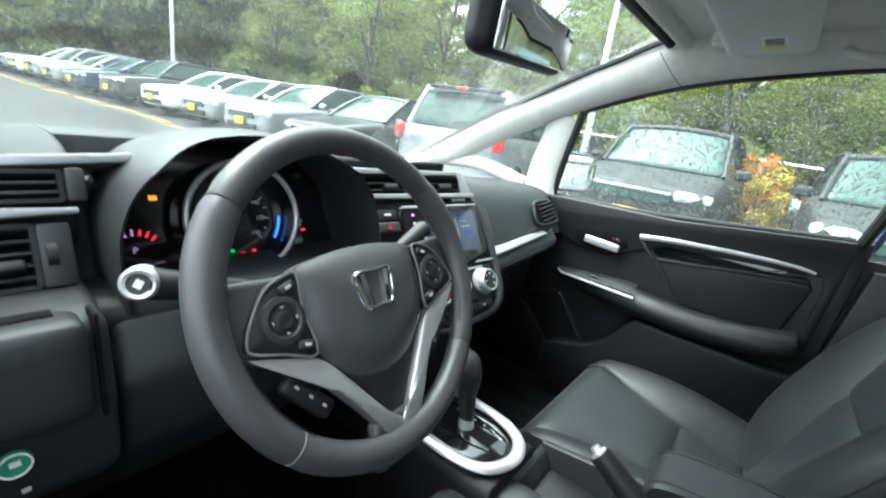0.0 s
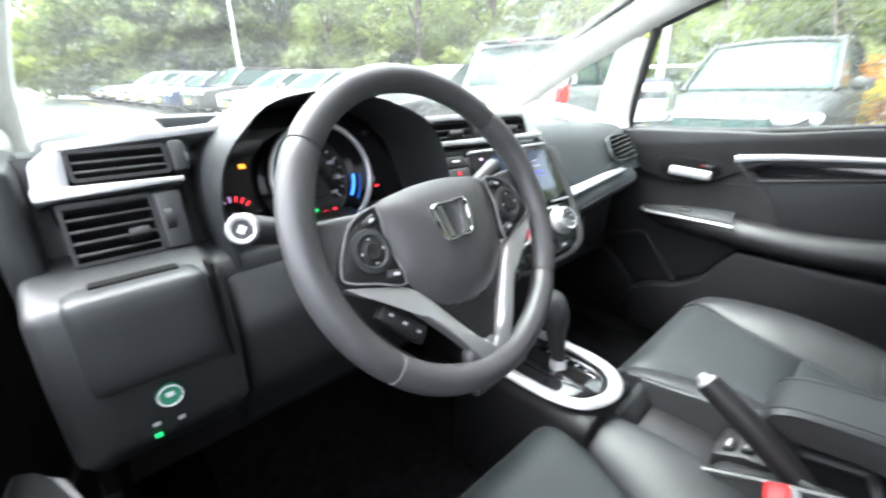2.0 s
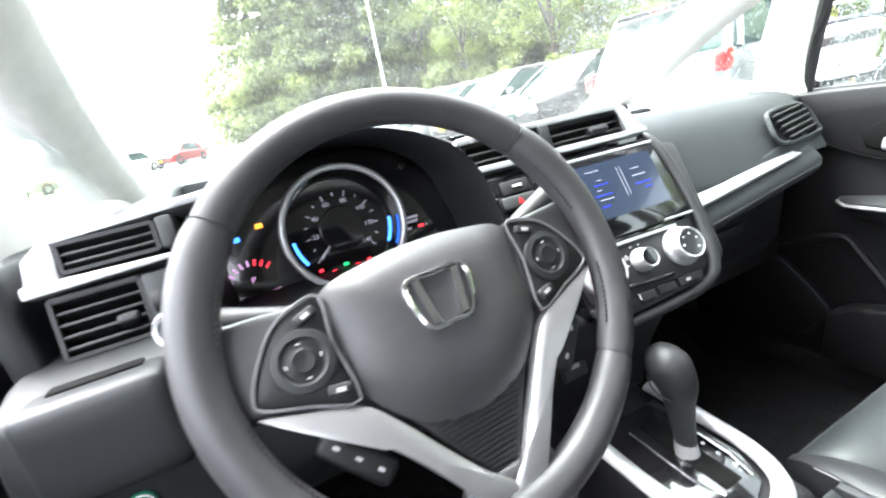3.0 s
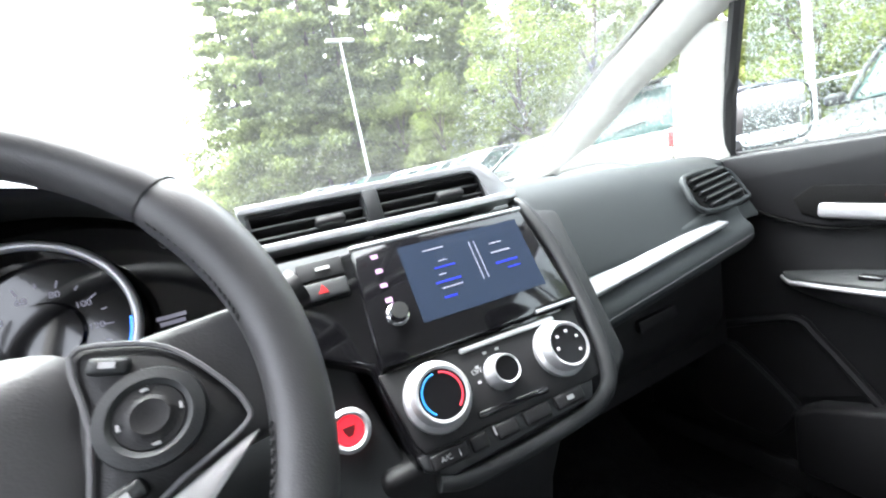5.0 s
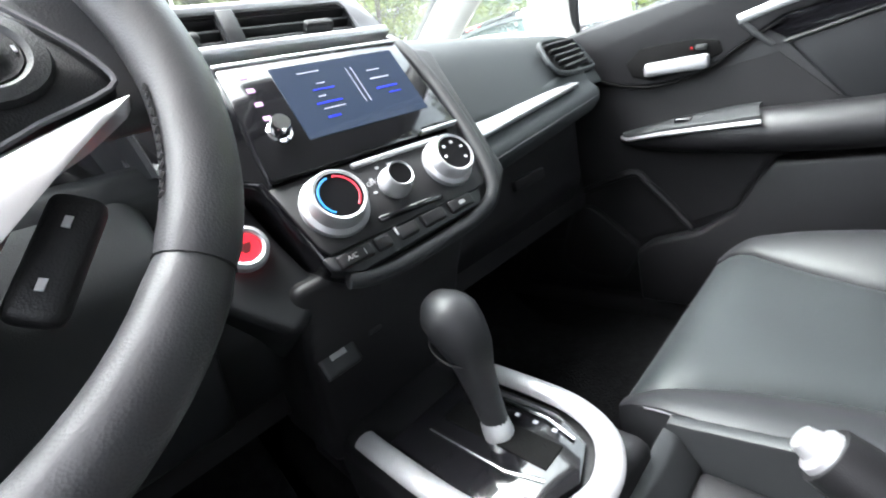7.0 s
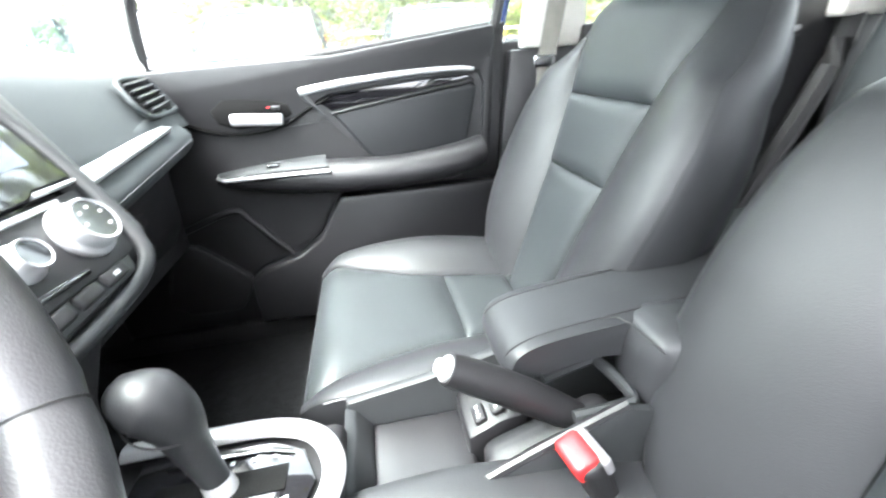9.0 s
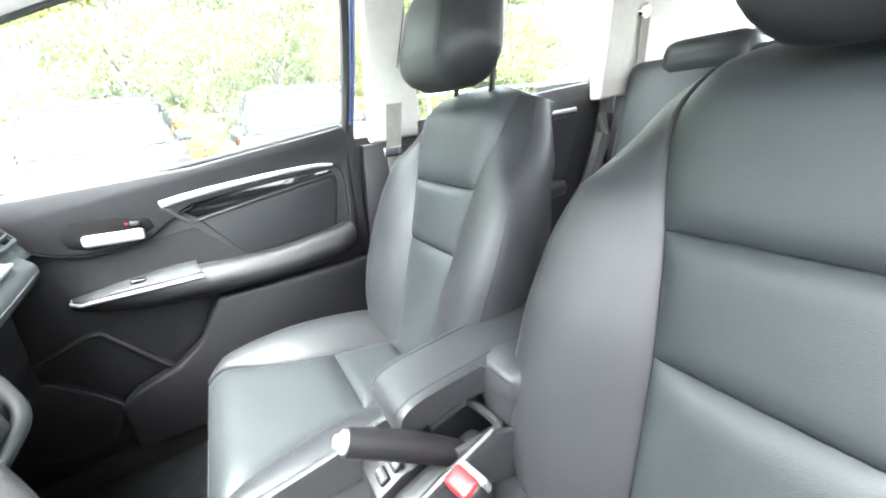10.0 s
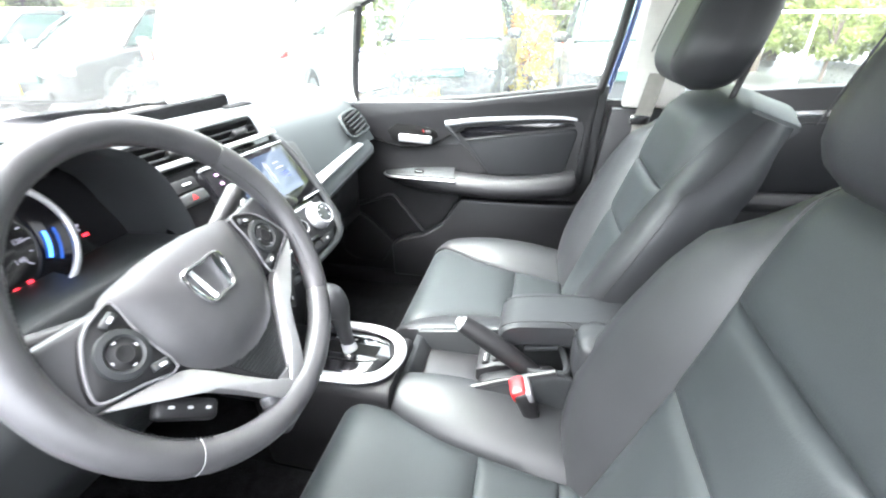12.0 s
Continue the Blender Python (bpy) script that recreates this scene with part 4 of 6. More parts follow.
for sg in (-1, 1):
    part("spoke", soft((0.10, 0.070, 0.018), 0.008, T(sg * 0.118, 0.002, -0.008, 0, sg * 4, sg * 4), 5), "wheelleather", wheel)
    pad = part("button_panel", dome([(sg * x, y) for x, y in outline([(0.081, 0.033), (0.097, 0.033), (0.116, 0.024), (0.132, 0.003), (0.140, -0.014), (0.137, -0.023), (0.110, -0.033), (0.079, -0.043), (0.083, 0.0)], 3)], 0.004, z0=0.006), "plastic", wheel, "black panel of thumb buttons")
    part("panel_edge", tube([(sg * x, y, 0.0085) for x, y in outline([(0.081, 0.033), (0.097, 0.033), (0.116, 0.024), (0.132, 0.003), (0.140, -0.014), (0.137, -0.023), (0.110, -0.033), (0.079, -0.043), (0.083, 0.0)], 3)], 0.0013, 6, True), "thread", pad)
    C0 = T(sg * 0.1045, -0.004, 0.0105) @ Matrix.Diagonal((0.80, 0.80, 1, 1))
    dp = part("button_ring", lathe([(0.017, 0.0015), (0.020, 0.003), (0.026, 0.002), (0.027, -0.001)], 32, C0), "dash", pad)
    part("thumb_button", lathe([(0, 0.002), (0.009, 0.0035), (0.012, 0.002), (0.0165, 0.002), (0.017, 0.0005)], 28, C0), "plastic", dp)
    for a in (0, 90, 180, 270):
        part("button_mark", box((0.0035, 0.0014, 0.0006), C0 @ T(0.0145 * math.cos(radians(a)), 0.0145 * math.sin(radians(a)), 0.0024, 0, 0, a + 90)), "greyprint", dp)
    part("small_button", soft((0.018, 0.010, 0.006), 0.003, T(sg * 0.094, 0.0235, 0.0095, 0, 0, sg * -20) @ Matrix.Diagonal((0.9, 0.8, 1, 1)), 3), "dash", pad)
    part("button_mark", box((0.006, 0.0028, 0.0006), T(sg * 0.094, 0.0235, 0.0129, 0, 0, sg * -20)), "greyprint", pad)
    part("small_button", soft((0.020, 0.011, 0.006), 0.003, T(sg * 0.089, -0.031, 0.0095, 0, 0, sg * 15) @ Matrix.Diagonal((0.85, 0.8, 1, 1)), 3), "dash", pad)
    part("button_mark", box((0.006, 0.0028, 0.0006), T(sg * 0.089, -0.031, 0.0129, 0, 0, sg * 15)), "greyprint", pad)
    # silver arm of the V, from the thumb panel down to the foot
    arm_line = [(0.142, -0.027), (0.111, -0.0365), (0.080, -0.048), (0.062, -0.066), (0.036, -0.102), (0.014, -0.131), (0.0, -0.144), (0.0, -0.160), (0.018, -0.158), (0.026, -0.147), (0.046, -0.117), (0.066, -0.090), (0.088, -0.063), (0.104, -0.050), (0.122, -0.041)]
    part("spoke_trim", dome([(sg * x, y) for x, y in outline(arm_line, 3)], 0.0045, 0.3, 6, None, 0.008, 0.010), "wheelsilver", wheel, "satin silver spoke trim")
part("bottom_spoke", soft((0.085, 0.05, 0.018), 0.008, T(0, -0.158, -0.001), 4, lambda q: Vector((q.x * (1 - 4 * q.y), q.y, q.z))), "wheelleather", wheel)
ins = part("insert", prism([(-0.056, -0.066), (0.056, -0.066), (0.010, -0.140), (-0.010, -0.140)], -0.008, 0.002, "z", None, bevel=0.003), "plastic", wheel, "ribbed black insert")
for k in range(14):
    y = -0.084 - k * 0.0038
    part("rib", box((2 * (0.038 - 0.0022 * k), 0.0018, 0.0014), T(0, y, 0.0025)), "dash", ins)
ph = part("phone_panel", soft((0.058, 0.020, 0.014), 0.006, T(-0.094, -0.078, -0.004, 0, 0, -50), 4), "plastic", wheel, "small panel of phone buttons")
for k in (-1, 0, 1):
    part("button_mark", box((0.0045, 0.0025, 0.0006), T(-0.094, -0.078, -0.004, 0, 0, -50) @ T(k * 0.017, 0, 0.0074)), "greyprint", ph)
ph = part("cruise_panel", soft((0.05, 0.018, 0.012), 0.005, T(0.094, -0.078, -0.004, 0, 0, 50), 4), "plastic", wheel)
for k in (-1, 1):
    part("button_mark", box((0.0045, 0.0025, 0.0006), T(0.094, -0.078, -0.004, 0, 0, 50) @ T(k * 0.012, 0, 0.0064)), "greyprint", ph)


# ---- seats ----


BACK_Z = (-0.02, 0.05, 0.12, 0.20, 0.30, 0.40, 0.48, 0.55, 0.60, 0.635)
BACK_IN = (0.075, 0.080, 0.085, 0.092, 0.104, 0.121, 0.142, 0.162, 0.160, 0.142)
BACK_OUT = (0.180, 0.222, 0.255, 0.276, 0.284, 0.277, 0.254, 0.219, 0.194, 0.160)
BACK_RISE = (0.020, 0.045, 0.062, 0.066, 0.060, 0.046, 0.026, 0.006, -0.006, -0.016)
SEAT_Y = (-0.54, -0.48, -0.40, -0.30, -0.22, -0.13, -0.07, -0.030, -0.012)
SEAT_IN = (0.100, 0.102, 0.106, 0.117, 0.130, 0.160, 0.192, 0.210, 0.205)
SEAT_OUT = (0.215, 0.232, 0.246, 0.255, 0.258, 0.255, 0.246, 0.236, 0.222)
SEAT_RISE = (0.018, 0.030, 0.042, 0.046, 0.042, 0.028, 0.012, 0.004, 0.0)


def at(table, keys, v):
    return float(np.interp(v, keys, table))


def bolster(stations, place, sg, skirt):
    """A padded wing: (key, inner edge, outer edge, rise) stations lofted; place maps (x, key, height) to the seat."""
    bm = bm_new()
    loops = []
    for key, i, o, r in stations:
        d = o - i
        sec = [(i, -0.006), (i + 0.07 * d, 0.13 * r), (i + 0.24 * d, 0.50 * r), (i + 0.46 * d, 0.82 * r), (i + 0.68 * d, 0.98 * r), (i + 0.84 * d, r), (i + 0.94 * d, 0.88 * r - 0.001), (o - 0.001, 0.62 * r - 0.005), (o + 0.002, 0.15 * r - 0.026), (o - 0.010, -0.62 * skirt), (o - 0.034, -skirt), (i, -skirt)]
        loops.append([bm.verts.new(place(sg * x, key, h)) for x, h in sec])
    n = len(loops[0])
    for p, q in zip(loops, loops[1:]):
        for k in range(n):
            bm.faces.new((p[k], p[(k + 1) % n], q[(k + 1) % n], q[k]))
    bm.faces.new(loops[0][::-1])
    bm.faces.new(loops[-1])
    return bm


def pad(half, k0, k1, place, puff, deep, nu=18, nv=14, top=None):
    """A sewn cushion panel between two cross seams; half(key) its half width; its edges dip into the seams."""
    bm = bm_new()
    front, back = [], []
    for j in range(nv + 1):
        v = -1 + 2 * j / nv
        v = math.copysign(1 - (1 - abs(v)) ** 1.5, v)
        key = (k0 + k1) / 2 + v * (k1 - k0) / 2
        rf, rb = [], []
        for i in range(nu + 1):
            u = -1 + 2 * i / nu
            u = math.copysign(1 - (1 - abs(u)) ** 1.5, u)
            x = u * (half(key) - 0.0012)
            h = puff * (1 - abs(u) ** 6) * (1 - abs(v) ** 7) - 0.006 * max(abs(u) ** 14, abs(v) ** 14)
            kk = key + (top(x) * (v + 1) / 2 if top else 0)
            rf.append(bm.verts.new(place(x, kk, h)))
            rb.append(bm.verts.new(place(x, kk, -deep)))
        front.append(rf)
        back.append(rb)
    for g, flip in ((front, False), (back, True)):
        for p, q in zip(g, g[1:]):
            for i in range(nu):
                c = (p[i], p[i + 1], q[i + 1], q[i])
                bm.faces.new(c[::-1] if flip else c)
    rim = front[0] + [r[-1] for r in front[1:]] + front[-1][-2::-1] + [r[0] for r in front[-2:0:-1]]
    rin = back[0] + [r[-1] for r in back[1:]] + back[-1][-2::-1] + [r[0] for r in back[-2:0:-1]]
    for i in range(len(rim)):
        k = (i + 1) % len(rim)
        bm.faces.new((rim[i], rim[k], rin[k], rin[i]))
    return bm


def fine(keys, n=26):
    return [keys[0] + (keys[-1] - keys[0]) * i / n for i in range(n + 1)]


def smooth_at(table, keys, v):
    """The table's value at v, softened over its neighbours."""
    w = (keys[-1] - keys[0]) * 0.035
    return sum(at(table, keys, v + d * w) for d in (-1, -0.5, 0, 0.5, 1)) / 5


def front_seat(name, x0, label, inner, fwd=0.0, head=0.0):
    """A leather bucket seat centred on x0; inner is the side towards the console (-1 left, 1 right)."""
    s = thing(name, label, "car seat", "front seats")
    s.location = (x0, 0, 0)
    B = T(0, -0.420, 0.512, 20)

    def on_back(x, z, h):
        lean = -2.6 * max(0, z - 0.565) ** 1.5 - 1.3 * max(0, abs(x) - 0.11) ** 1.5 * min(1, max(0, (z - 0.47) / 0.10))
        return B @ Vector((x, h + lean - 0.25 * x * x, z))

    def on_seat(x, y, h):
        nose = max(0, y + 0.075)
        return Vector((x * (1 - 1.2 * max(0, y + 0.05) ** 1.2), y + fwd, 0.557 + 0.09 * (y + 0.28) + h - 9.0 * nose * nose + (0.006 if fwd else 0)))
    # cushion panels and wings
    chalf = lambda y: smooth_at(SEAT_IN, SEAT_Y, y)
    for nm, k0, k1 in (("cushion_rear", -0.54, -0.425), ("cushion_middle", -0.4245, -0.288), ("cushion_front", -0.2875, -0.012)):
        part(nm, pad(chalf, k0, k1, on_seat, 0.007, 0.10), "leather", s)
    for sg in (-1, 1):
        st = [(y, smooth_at(SEAT_IN, SEAT_Y, y), smooth_at(SEAT_OUT, SEAT_Y, y), smooth_at(SEAT_RISE, SEAT_Y, y)) for y in fine(SEAT_Y)]
        part("cushion_bolster", bolster(st, on_seat, sg, 0.15), "leatherside", s)
        part("stitch_line", tube([on_seat(sg * (i + 0.965 * (o - i)), y, 0.77 * r - 0.0028) for y, i, o, r in st[3:-2]], 0.0013, 6), "thread", s)
    # front face below the nose, with its sewn edge
    part("cushion_nose", sheet([[on_seat(x, -0.012, -0.004 - 0.002 * k) + Vector((0, 0.010 * math.sin(k / 5 * math.pi * 0.8), -0.020 * k)) for x in np.linspace(-0.222, 0.222, 15)] for k in range(6)], -0.03, (0, 1, 0)), "leatherside", s)
    part("cushion_base", soft((0.44, 0.46, 0.14), 0.03, T(0, -0.27 + fwd, 0.385), 4), "leatherside", s)
    # backrest panels, wings and shell
    bhalf = lambda z: smooth_at(BACK_IN, BACK_Z, z)
    part("back_lower", pad(bhalf, 0.0, 0.298, on_back, 0.008, 0.07), "leather", s)
    part("back_middle", pad(bhalf, 0.299, 0.436, on_back, 0.008, 0.07), "leather", s)
    part("back_upper", pad(bhalf, 0.437, 0.632, on_back, 0.007, 0.09, 22, 18, lambda x: 0.024 - 1.3 * x * x), "leather", s)
    for sg in (-1, 1):
        st = [(z, smooth_at(BACK_IN, BACK_Z, z), smooth_at(BACK_OUT, BACK_Z, z), smooth_at(BACK_RISE, BACK_Z, z) * (1.0 if sg == inner else 0.9)) for z in fine(BACK_Z[:-1] + (0.622,), 34)]
        part("back_bolster", bolster(st, on_back, sg, 0.095), "leatherside", s)
        part("stitch_line", tube([on_back(sg * (i + 0.965 * (o - i)), z, 0.77 * r - 0.0028) for z, i, o, r in st[5:-1]], 0.0012, 6), "plastic", s)
        # creases where the wing meets the cushion
        for k in range(3):
            i, o, r = at(BACK_IN, BACK_Z, 0.12 + 0.02 * k), at(BACK_OUT, BACK_Z, 0.12 + 0.02 * k), at(BACK_RISE, BACK_Z, 0.12 + 0.02 * k)
            part("crease", tube([on_back(sg * (o - 0.002), 0.115 + 0.020 * k + 0.03 * q, 0.1 * r - 0.028 - 0.05 * q) for q in np.linspace(0, 1, 5)], [0.0008, 0.0022, 0.0022, 0.0016, 0.0006], 6), "leatherside", s)
    part("back_shell", soft((0.46, 0.05, 0.50), 0.024, B @ T(0, -0.100, 0.26), 10, lambda q: Vector((q.x * at(BACK_OUT, BACK_Z, q.z + 0.26) / 0.30, q.y - 0.02 * (1 - (q.x / 0.27) ** 2), q.z))), "leatherside", s)
    HR = B @ T(head, 0.030, 0.728 - (0.022 if fwd else 0), -8)
    hr = part("headrest", soft((0.275, 0.135, 0.215), 0.064, HR, 12, lambda q: Vector((q.x * (1 - 2.0 * max(0, q.z + 0.02) + 1.5 * min(0, q.z + 0.04)), q.y + 0.35 * q.x * q.x - 0.1 * q.z, q.z))), "leatherside", s, "black padded headrest")
    for sg in (-1, 1):
        part("post", tube([(B @ Vector((head + sg * 0.07, -0.05, 0.58))), (B @ Vector((head + sg * 0.07, -0.035, 0.70)))], 0.006, 8), "plastic", hr)
        part("seam_line", tube([HR @ Vector((sg * 0.092, 0.0705 - 0.1 * z, z)) for z in np.linspace(-0.06, 0.06, 8)], 0.0012, 6), "plastic", hr)
    part("recline_cover", soft((0.035, 0.22, 0.13), 0.015, T(-inner * 0.245, -0.40, 0.42), 4), "plastic", s)
    for sg in (-1, 1):
        part("slide_rail", box((0.035, 0.42, 0.06), T(sg * 0.19, -0.22, 0.325), 0.006), "rubber", s)
    part("rail_cap", tube([(inner * 0.205, 0.0, 0.49), (inner * 0.212, 0.012, 0.44), (inner * 0.212, 0.004, 0.38)], 0.003, 6), "chrome", s)
    # child seat anchors peeping out between cushion and back
    for k in (0.06, 0.17):
        part("anchor", tube([(-inner * k - 0.012, -0.446, 0.556), (-inner * k, -0.436, 0.561), (-inner * k + 0.012, -0.446, 0.556)], 0.003, 6), "chrome", s)
    return s


front_seat("passenger_seat", 0.352, "black leather front passenger seat with stitched panels", -1)
front_seat("driver_seat", -0.295, "black leather driver seat with stitched panels", 1, 0.02, -0.045)
rear = thing("back_bench", "black leather rear bench seat behind the front seats", "car seat")
part("bench_cushion", soft((1.24, 0.5, 0.2), 0.05, T(0, -1.14, 0.46), 6), "leather", rear)
for xx in (-0.31, 0.31):
    part("bench_back", soft((0.61, 0.14, 0.66), 0.05, T(xx, -1.43, 0.80, 18), 6), "leather", rear)
    h = part("bench_headrest", soft((0.27, 0.11, 0.12), 0.045, T(xx * 1.13, -1.50, 1.105, 10), 6), "leatherside", rear)


# ---- centre console ----
cons = thing("center_console", "black plastic centre console with silver shift surround", "console")
# front block under the gear gate, with cup wells towards the dash
part("front_block", prism([(-0.131, 0.33), (-0.131, 0.602), (-0.113, 0.620), (0.032, 0.620), (0.047, 0.602), (0.047, 0.33)], -0.090, 0.22, "y", bevel=0.012), "plastic", cons)
GX, GY = -0.013, -0.006
ring = smooth_line([(-0.106, 0.155, 0.630), (-0.107, 0.06, 0.630), (-0.103, -0.01, 0.630), (-0.085, -0.055, 0.630), (-0.045, -0.076, 0.630), (-0.010, -0.076, 0.630), (0.025, -0.055, 0.630), (0.045, -0.01, 0.630), (0.049, 0.06, 0.630), (0.048, 0.155, 0.630)], k=5)
ring = [p + Vector((GX, GY, 0)) for p in ring]
part("shift_surround", tube(ring, 0.0125, 10, flat=0.6), "silver", cons, "satin silver U-shaped surround")
gate = part("gate_plate", prism([(-0.092, 0.13), (-0.092, 0.0), (-0.07, -0.045), (-0.03, -0.06), (0.01, -0.045), (0.034, 0.0), (0.034, 0.13)], 0.618, 0.627, "z", T(GX, GY, 0), bevel=0.003), "gloss", cons, "glossy black shift gate")
part("gate_slot", box((0.030, 0.13, 0.003), T(-0.020 + GX, 0.035 + GY, 0.6275), 0.001), "void", gate)
for k in range(5):
    part("gate_letter_bar", box((0.004, 0.005, 0.0008), T(0.008 + GX, 0.075 + GY - k * 0.022, 0.6276)), "greyprint", gate)
part("gate_bright_edge", tube([(-0.055 + GX, 0.10 + GY, 0.629), (-0.055 + GX, GY, 0.629), (-0.045 + GX, -0.035 + GY, 0.629)], 0.0016, 6), "chrome", gate)
part("gate_bright_edge", tube([(0.017 + GX, 0.10 + GY, 0.629), (0.017 + GX, GY, 0.629), (0.006 + GX, -0.035 + GY, 0.629)], 0.0016, 6), "chrome", gate)
# cup wells ahead of the gate
part("cup_deck", soft((0.20, 0.12, 0.05), 0.02, T(-0.03, 0.265, 0.545), 4), "plastic", cons)
for xx in (-0.075, 0.02):
    w = part("cup_well", lathe([(0.034, -0.05), (0.036, 0.0), (0.041, 0.003), (0.042, -0.004)], 28, T(xx, 0.262, 0.573)), "dash", cons)
    # near-black disc level with the rim, in place of the shade down the well
    part("well_floor", lathe([(0, 0.0), (0.035, 0.0)], 28, T(xx, 0.262, 0.5755)), "void", w)
# rear part: low walls, tray, switch block, bin
def wall(name, pts, x0, x1, material="dash"):
    part(name, prism(pts, x0, x1, "x", bevel=0.004), material, cons)
top = [(-0.088, 0.600), (-0.20, 0.618), (-0.32, 0.648), (-0.44, 0.668), (-0.62, 0.672)]
low = [(-0.088, 0.578), (-0.16, 0.580), (-0.22, 0.593), (-0.30, 0.632), (-0.39, 0.670), (-0.46, 0.680), (-0.62, 0.680)]
wall("side_wall", [(-0.088, 0.33)] + low[:-2] + [(-0.42, 0.66), (-0.425, 0.33)], -0.073, -0.062)
part("wall_rim", tube([Vector((-0.067, y, z + 0.001)) for y, z in low[:-2]], 0.0062, 8), "doorpl", cons)
wall("side_wall", [(-0.088, 0.33)] + top + [(-0.62, 0.33)], 0.078, 0.094)
part("console_core", box((0.140, 0.53, 0.20), T(0.008, -0.355, 0.43), 0.004), "dash", cons)
part("tray_front", prism([(-0.086, 0.53), (-0.086, 0.596), (-0.100, 0.590), (-0.118, 0.56), (-0.122, 0.53)], -0.060, 0.078, "x", bevel=0.003), "dash", cons)
part("tray_floor", soft((0.134, 0.125, 0.03), 0.008, T(0.010, -0.180, 0.545), 4), "doorpl", cons)
part("tray_step", prism([(-0.235, 0.52), (-0.235, 0.585), (-0.275, 0.605), (-0.31, 0.61), (-0.31, 0.52)], 0.0, 0.078, "x", bevel=0.004), "doorpl", cons)
for yy in (-0.25, -0.272):
    b = part("seat_heat_button", soft((0.028, 0.017, 0.010), 0.004, T(0.024, yy - 0.004, 0.597 + (yy + 0.25) * -0.5, -28), 3), "plastic", cons)
    for k in (-1, 0, 1):
        part("button_mark", box((0.004, 0.003, 0.0006), T(0.024 + k * 0.007, yy - 0.004, 0.5975 + (yy + 0.25) * -0.5, -28) @ T(0, 0, 0.005)), "white", b)
part("brake_boot", soft((0.05, 0.16, 0.09), 0.02, T(-0.034, -0.33, 0.580, -20), 5), "plastic", cons)
part("bin_rim", tube(smooth_line([(-0.052, -0.34, 0.650), (-0.054, -0.39, 0.654), (-0.045, -0.411, 0.656), (0.012, -0.404, 0.656), (0.021, -0.395, 0.655), (0.010, -0.33, 0.650)], k=4), 0.007, 8), "dash", cons)
part("bin_floor", box((0.07, 0.09, 0.01), T(-0.018, -0.37, 0.56)), "void", cons)
lever = thing("shift_lever", "black leather automatic gear lever", "gear lever")
ln = smooth_line([(-0.034, 0.026, 0.625), (-0.033, 0.033, 0.664), (-0.032, 0.039, 0.700), (-0.031, 0.043, 0.728), (-0.030, 0.056, 0.749), (-0.030, 0.073, 0.754), (-0.030, 0.086, 0.750)], k=5)
ra = np.interp(np.linspace(0, 6, len(ln)), range(7), (0.0120, 0.0150, 0.0190, 0.0255, 0.0300, 0.0245, 0.0060))
knob = part("knob", tube(ln, [float(v) for v in ra], 18, up=(1, 0, 0)), "leatherside", lever, "stitched black leather knob")
part("stitch_ring", tube([(-0.031 + 0.0287 * math.cos(q), 0.053 + 0.0275 * math.sin(q), 0.725 + 0.013 * math.sin(q)) for q in np.linspace(0, 6.283, 41)[:-1]], 0.0011, 6, True), "plastic", knob)
part("collar", lathe([(0.016, 0.0), (0.014, 0.018), (0.0125, 0.022)], 18, T(-0.034, 0.027, 0.626, -10)), "silver", lever)
hb = thing("handbrake", "black handbrake lever with a chrome button", "handbrake")
gr = smooth_line([(-0.036, -0.40, 0.590), (-0.031, -0.345, 0.632), (-0.027, -0.275, 0.682), (-0.024, -0.212, 0.721)], k=5)
part("grip", tube(gr, [0.0178 - 0.0018 * math.cos(i / 3) * (i > 5) for i in range(len(gr))], 14), "plastic", hb)
part("button", lathe([(0, 0.012), (0.0075, 0.010), (0.0095, 0.003), (0.0135, 0.001), (0.0152, -0.010)], 18, T(-0.024, -0.210, 0.7225, -55)), "silver", hb, "chrome release button")
arm = thing("armrest", "black padded centre armrest with stitched edges", "armrest")
ap = [(p.x, p.y) for p in smooth_line([(-0.279, 0.688, 0), (-0.292, 0.709, 0), (-0.34, 0.723, 0), (-0.50, 0.738, 0), (-0.66, 0.744, 0), (-0.70, 0.73, 0), (-0.70, 0.62, 0), (-0.50, 0.61, 0), (-0.47, 0.625, 0), (-0.445, 0.660, 0), (-0.40, 0.678, 0), (-0.34, 0.672, 0), (-0.298, 0.664, 0), (-0.282, 0.670, 0)], True, 4)]
bm = bm_new()
stations = ((-0.010, 0.80), (-0.006, 0.91), (0.0, 0.97), (0.010, 1.0), (0.084, 1.0), (0.094, 0.97), (0.100, 0.91), (0.104, 0.80))
cy = -0.49
loops = []
for x, k in stations:
    loops.append([bm.verts.new((x, y + (cy - y) * (1 - k) * 0.18, z + ((0.712 if y > -0.45 else 0.69) - z) * (1 - k))) for y, z in ap])
n = len(ap)
for a_, b_ in zip(loops, loops[1:]):
    for i in range(n):
        bm.faces.new((a_[i], a_[(i + 1) % n], b_[(i + 1) % n], b_[i]))
bm.faces.new(loops[0][::-1])
bm.faces.new(loops[-1])
part("pad", bm, "leatherside", arm)
part("rear_pad", soft((0.100, 0.29, 0.115), 0.034, T(-0.022, -0.562, 0.684, -1), 10), "leatherside", arm)
part("stitch_line", tube([(0.002, -0.395, 0.7305), (-0.004, -0.412, 0.7315), (-0.020, -0.418, 0.730), (-0.068, -0.422, 0.728)], 0.0011, 6), "plastic", arm)
for xx in (0.004, 0.090):
    part("stitch_line", tube([(xx, y, z + 0.0002) for y, z in ap[2:17]], 0.0011, 6), "plastic", arm)
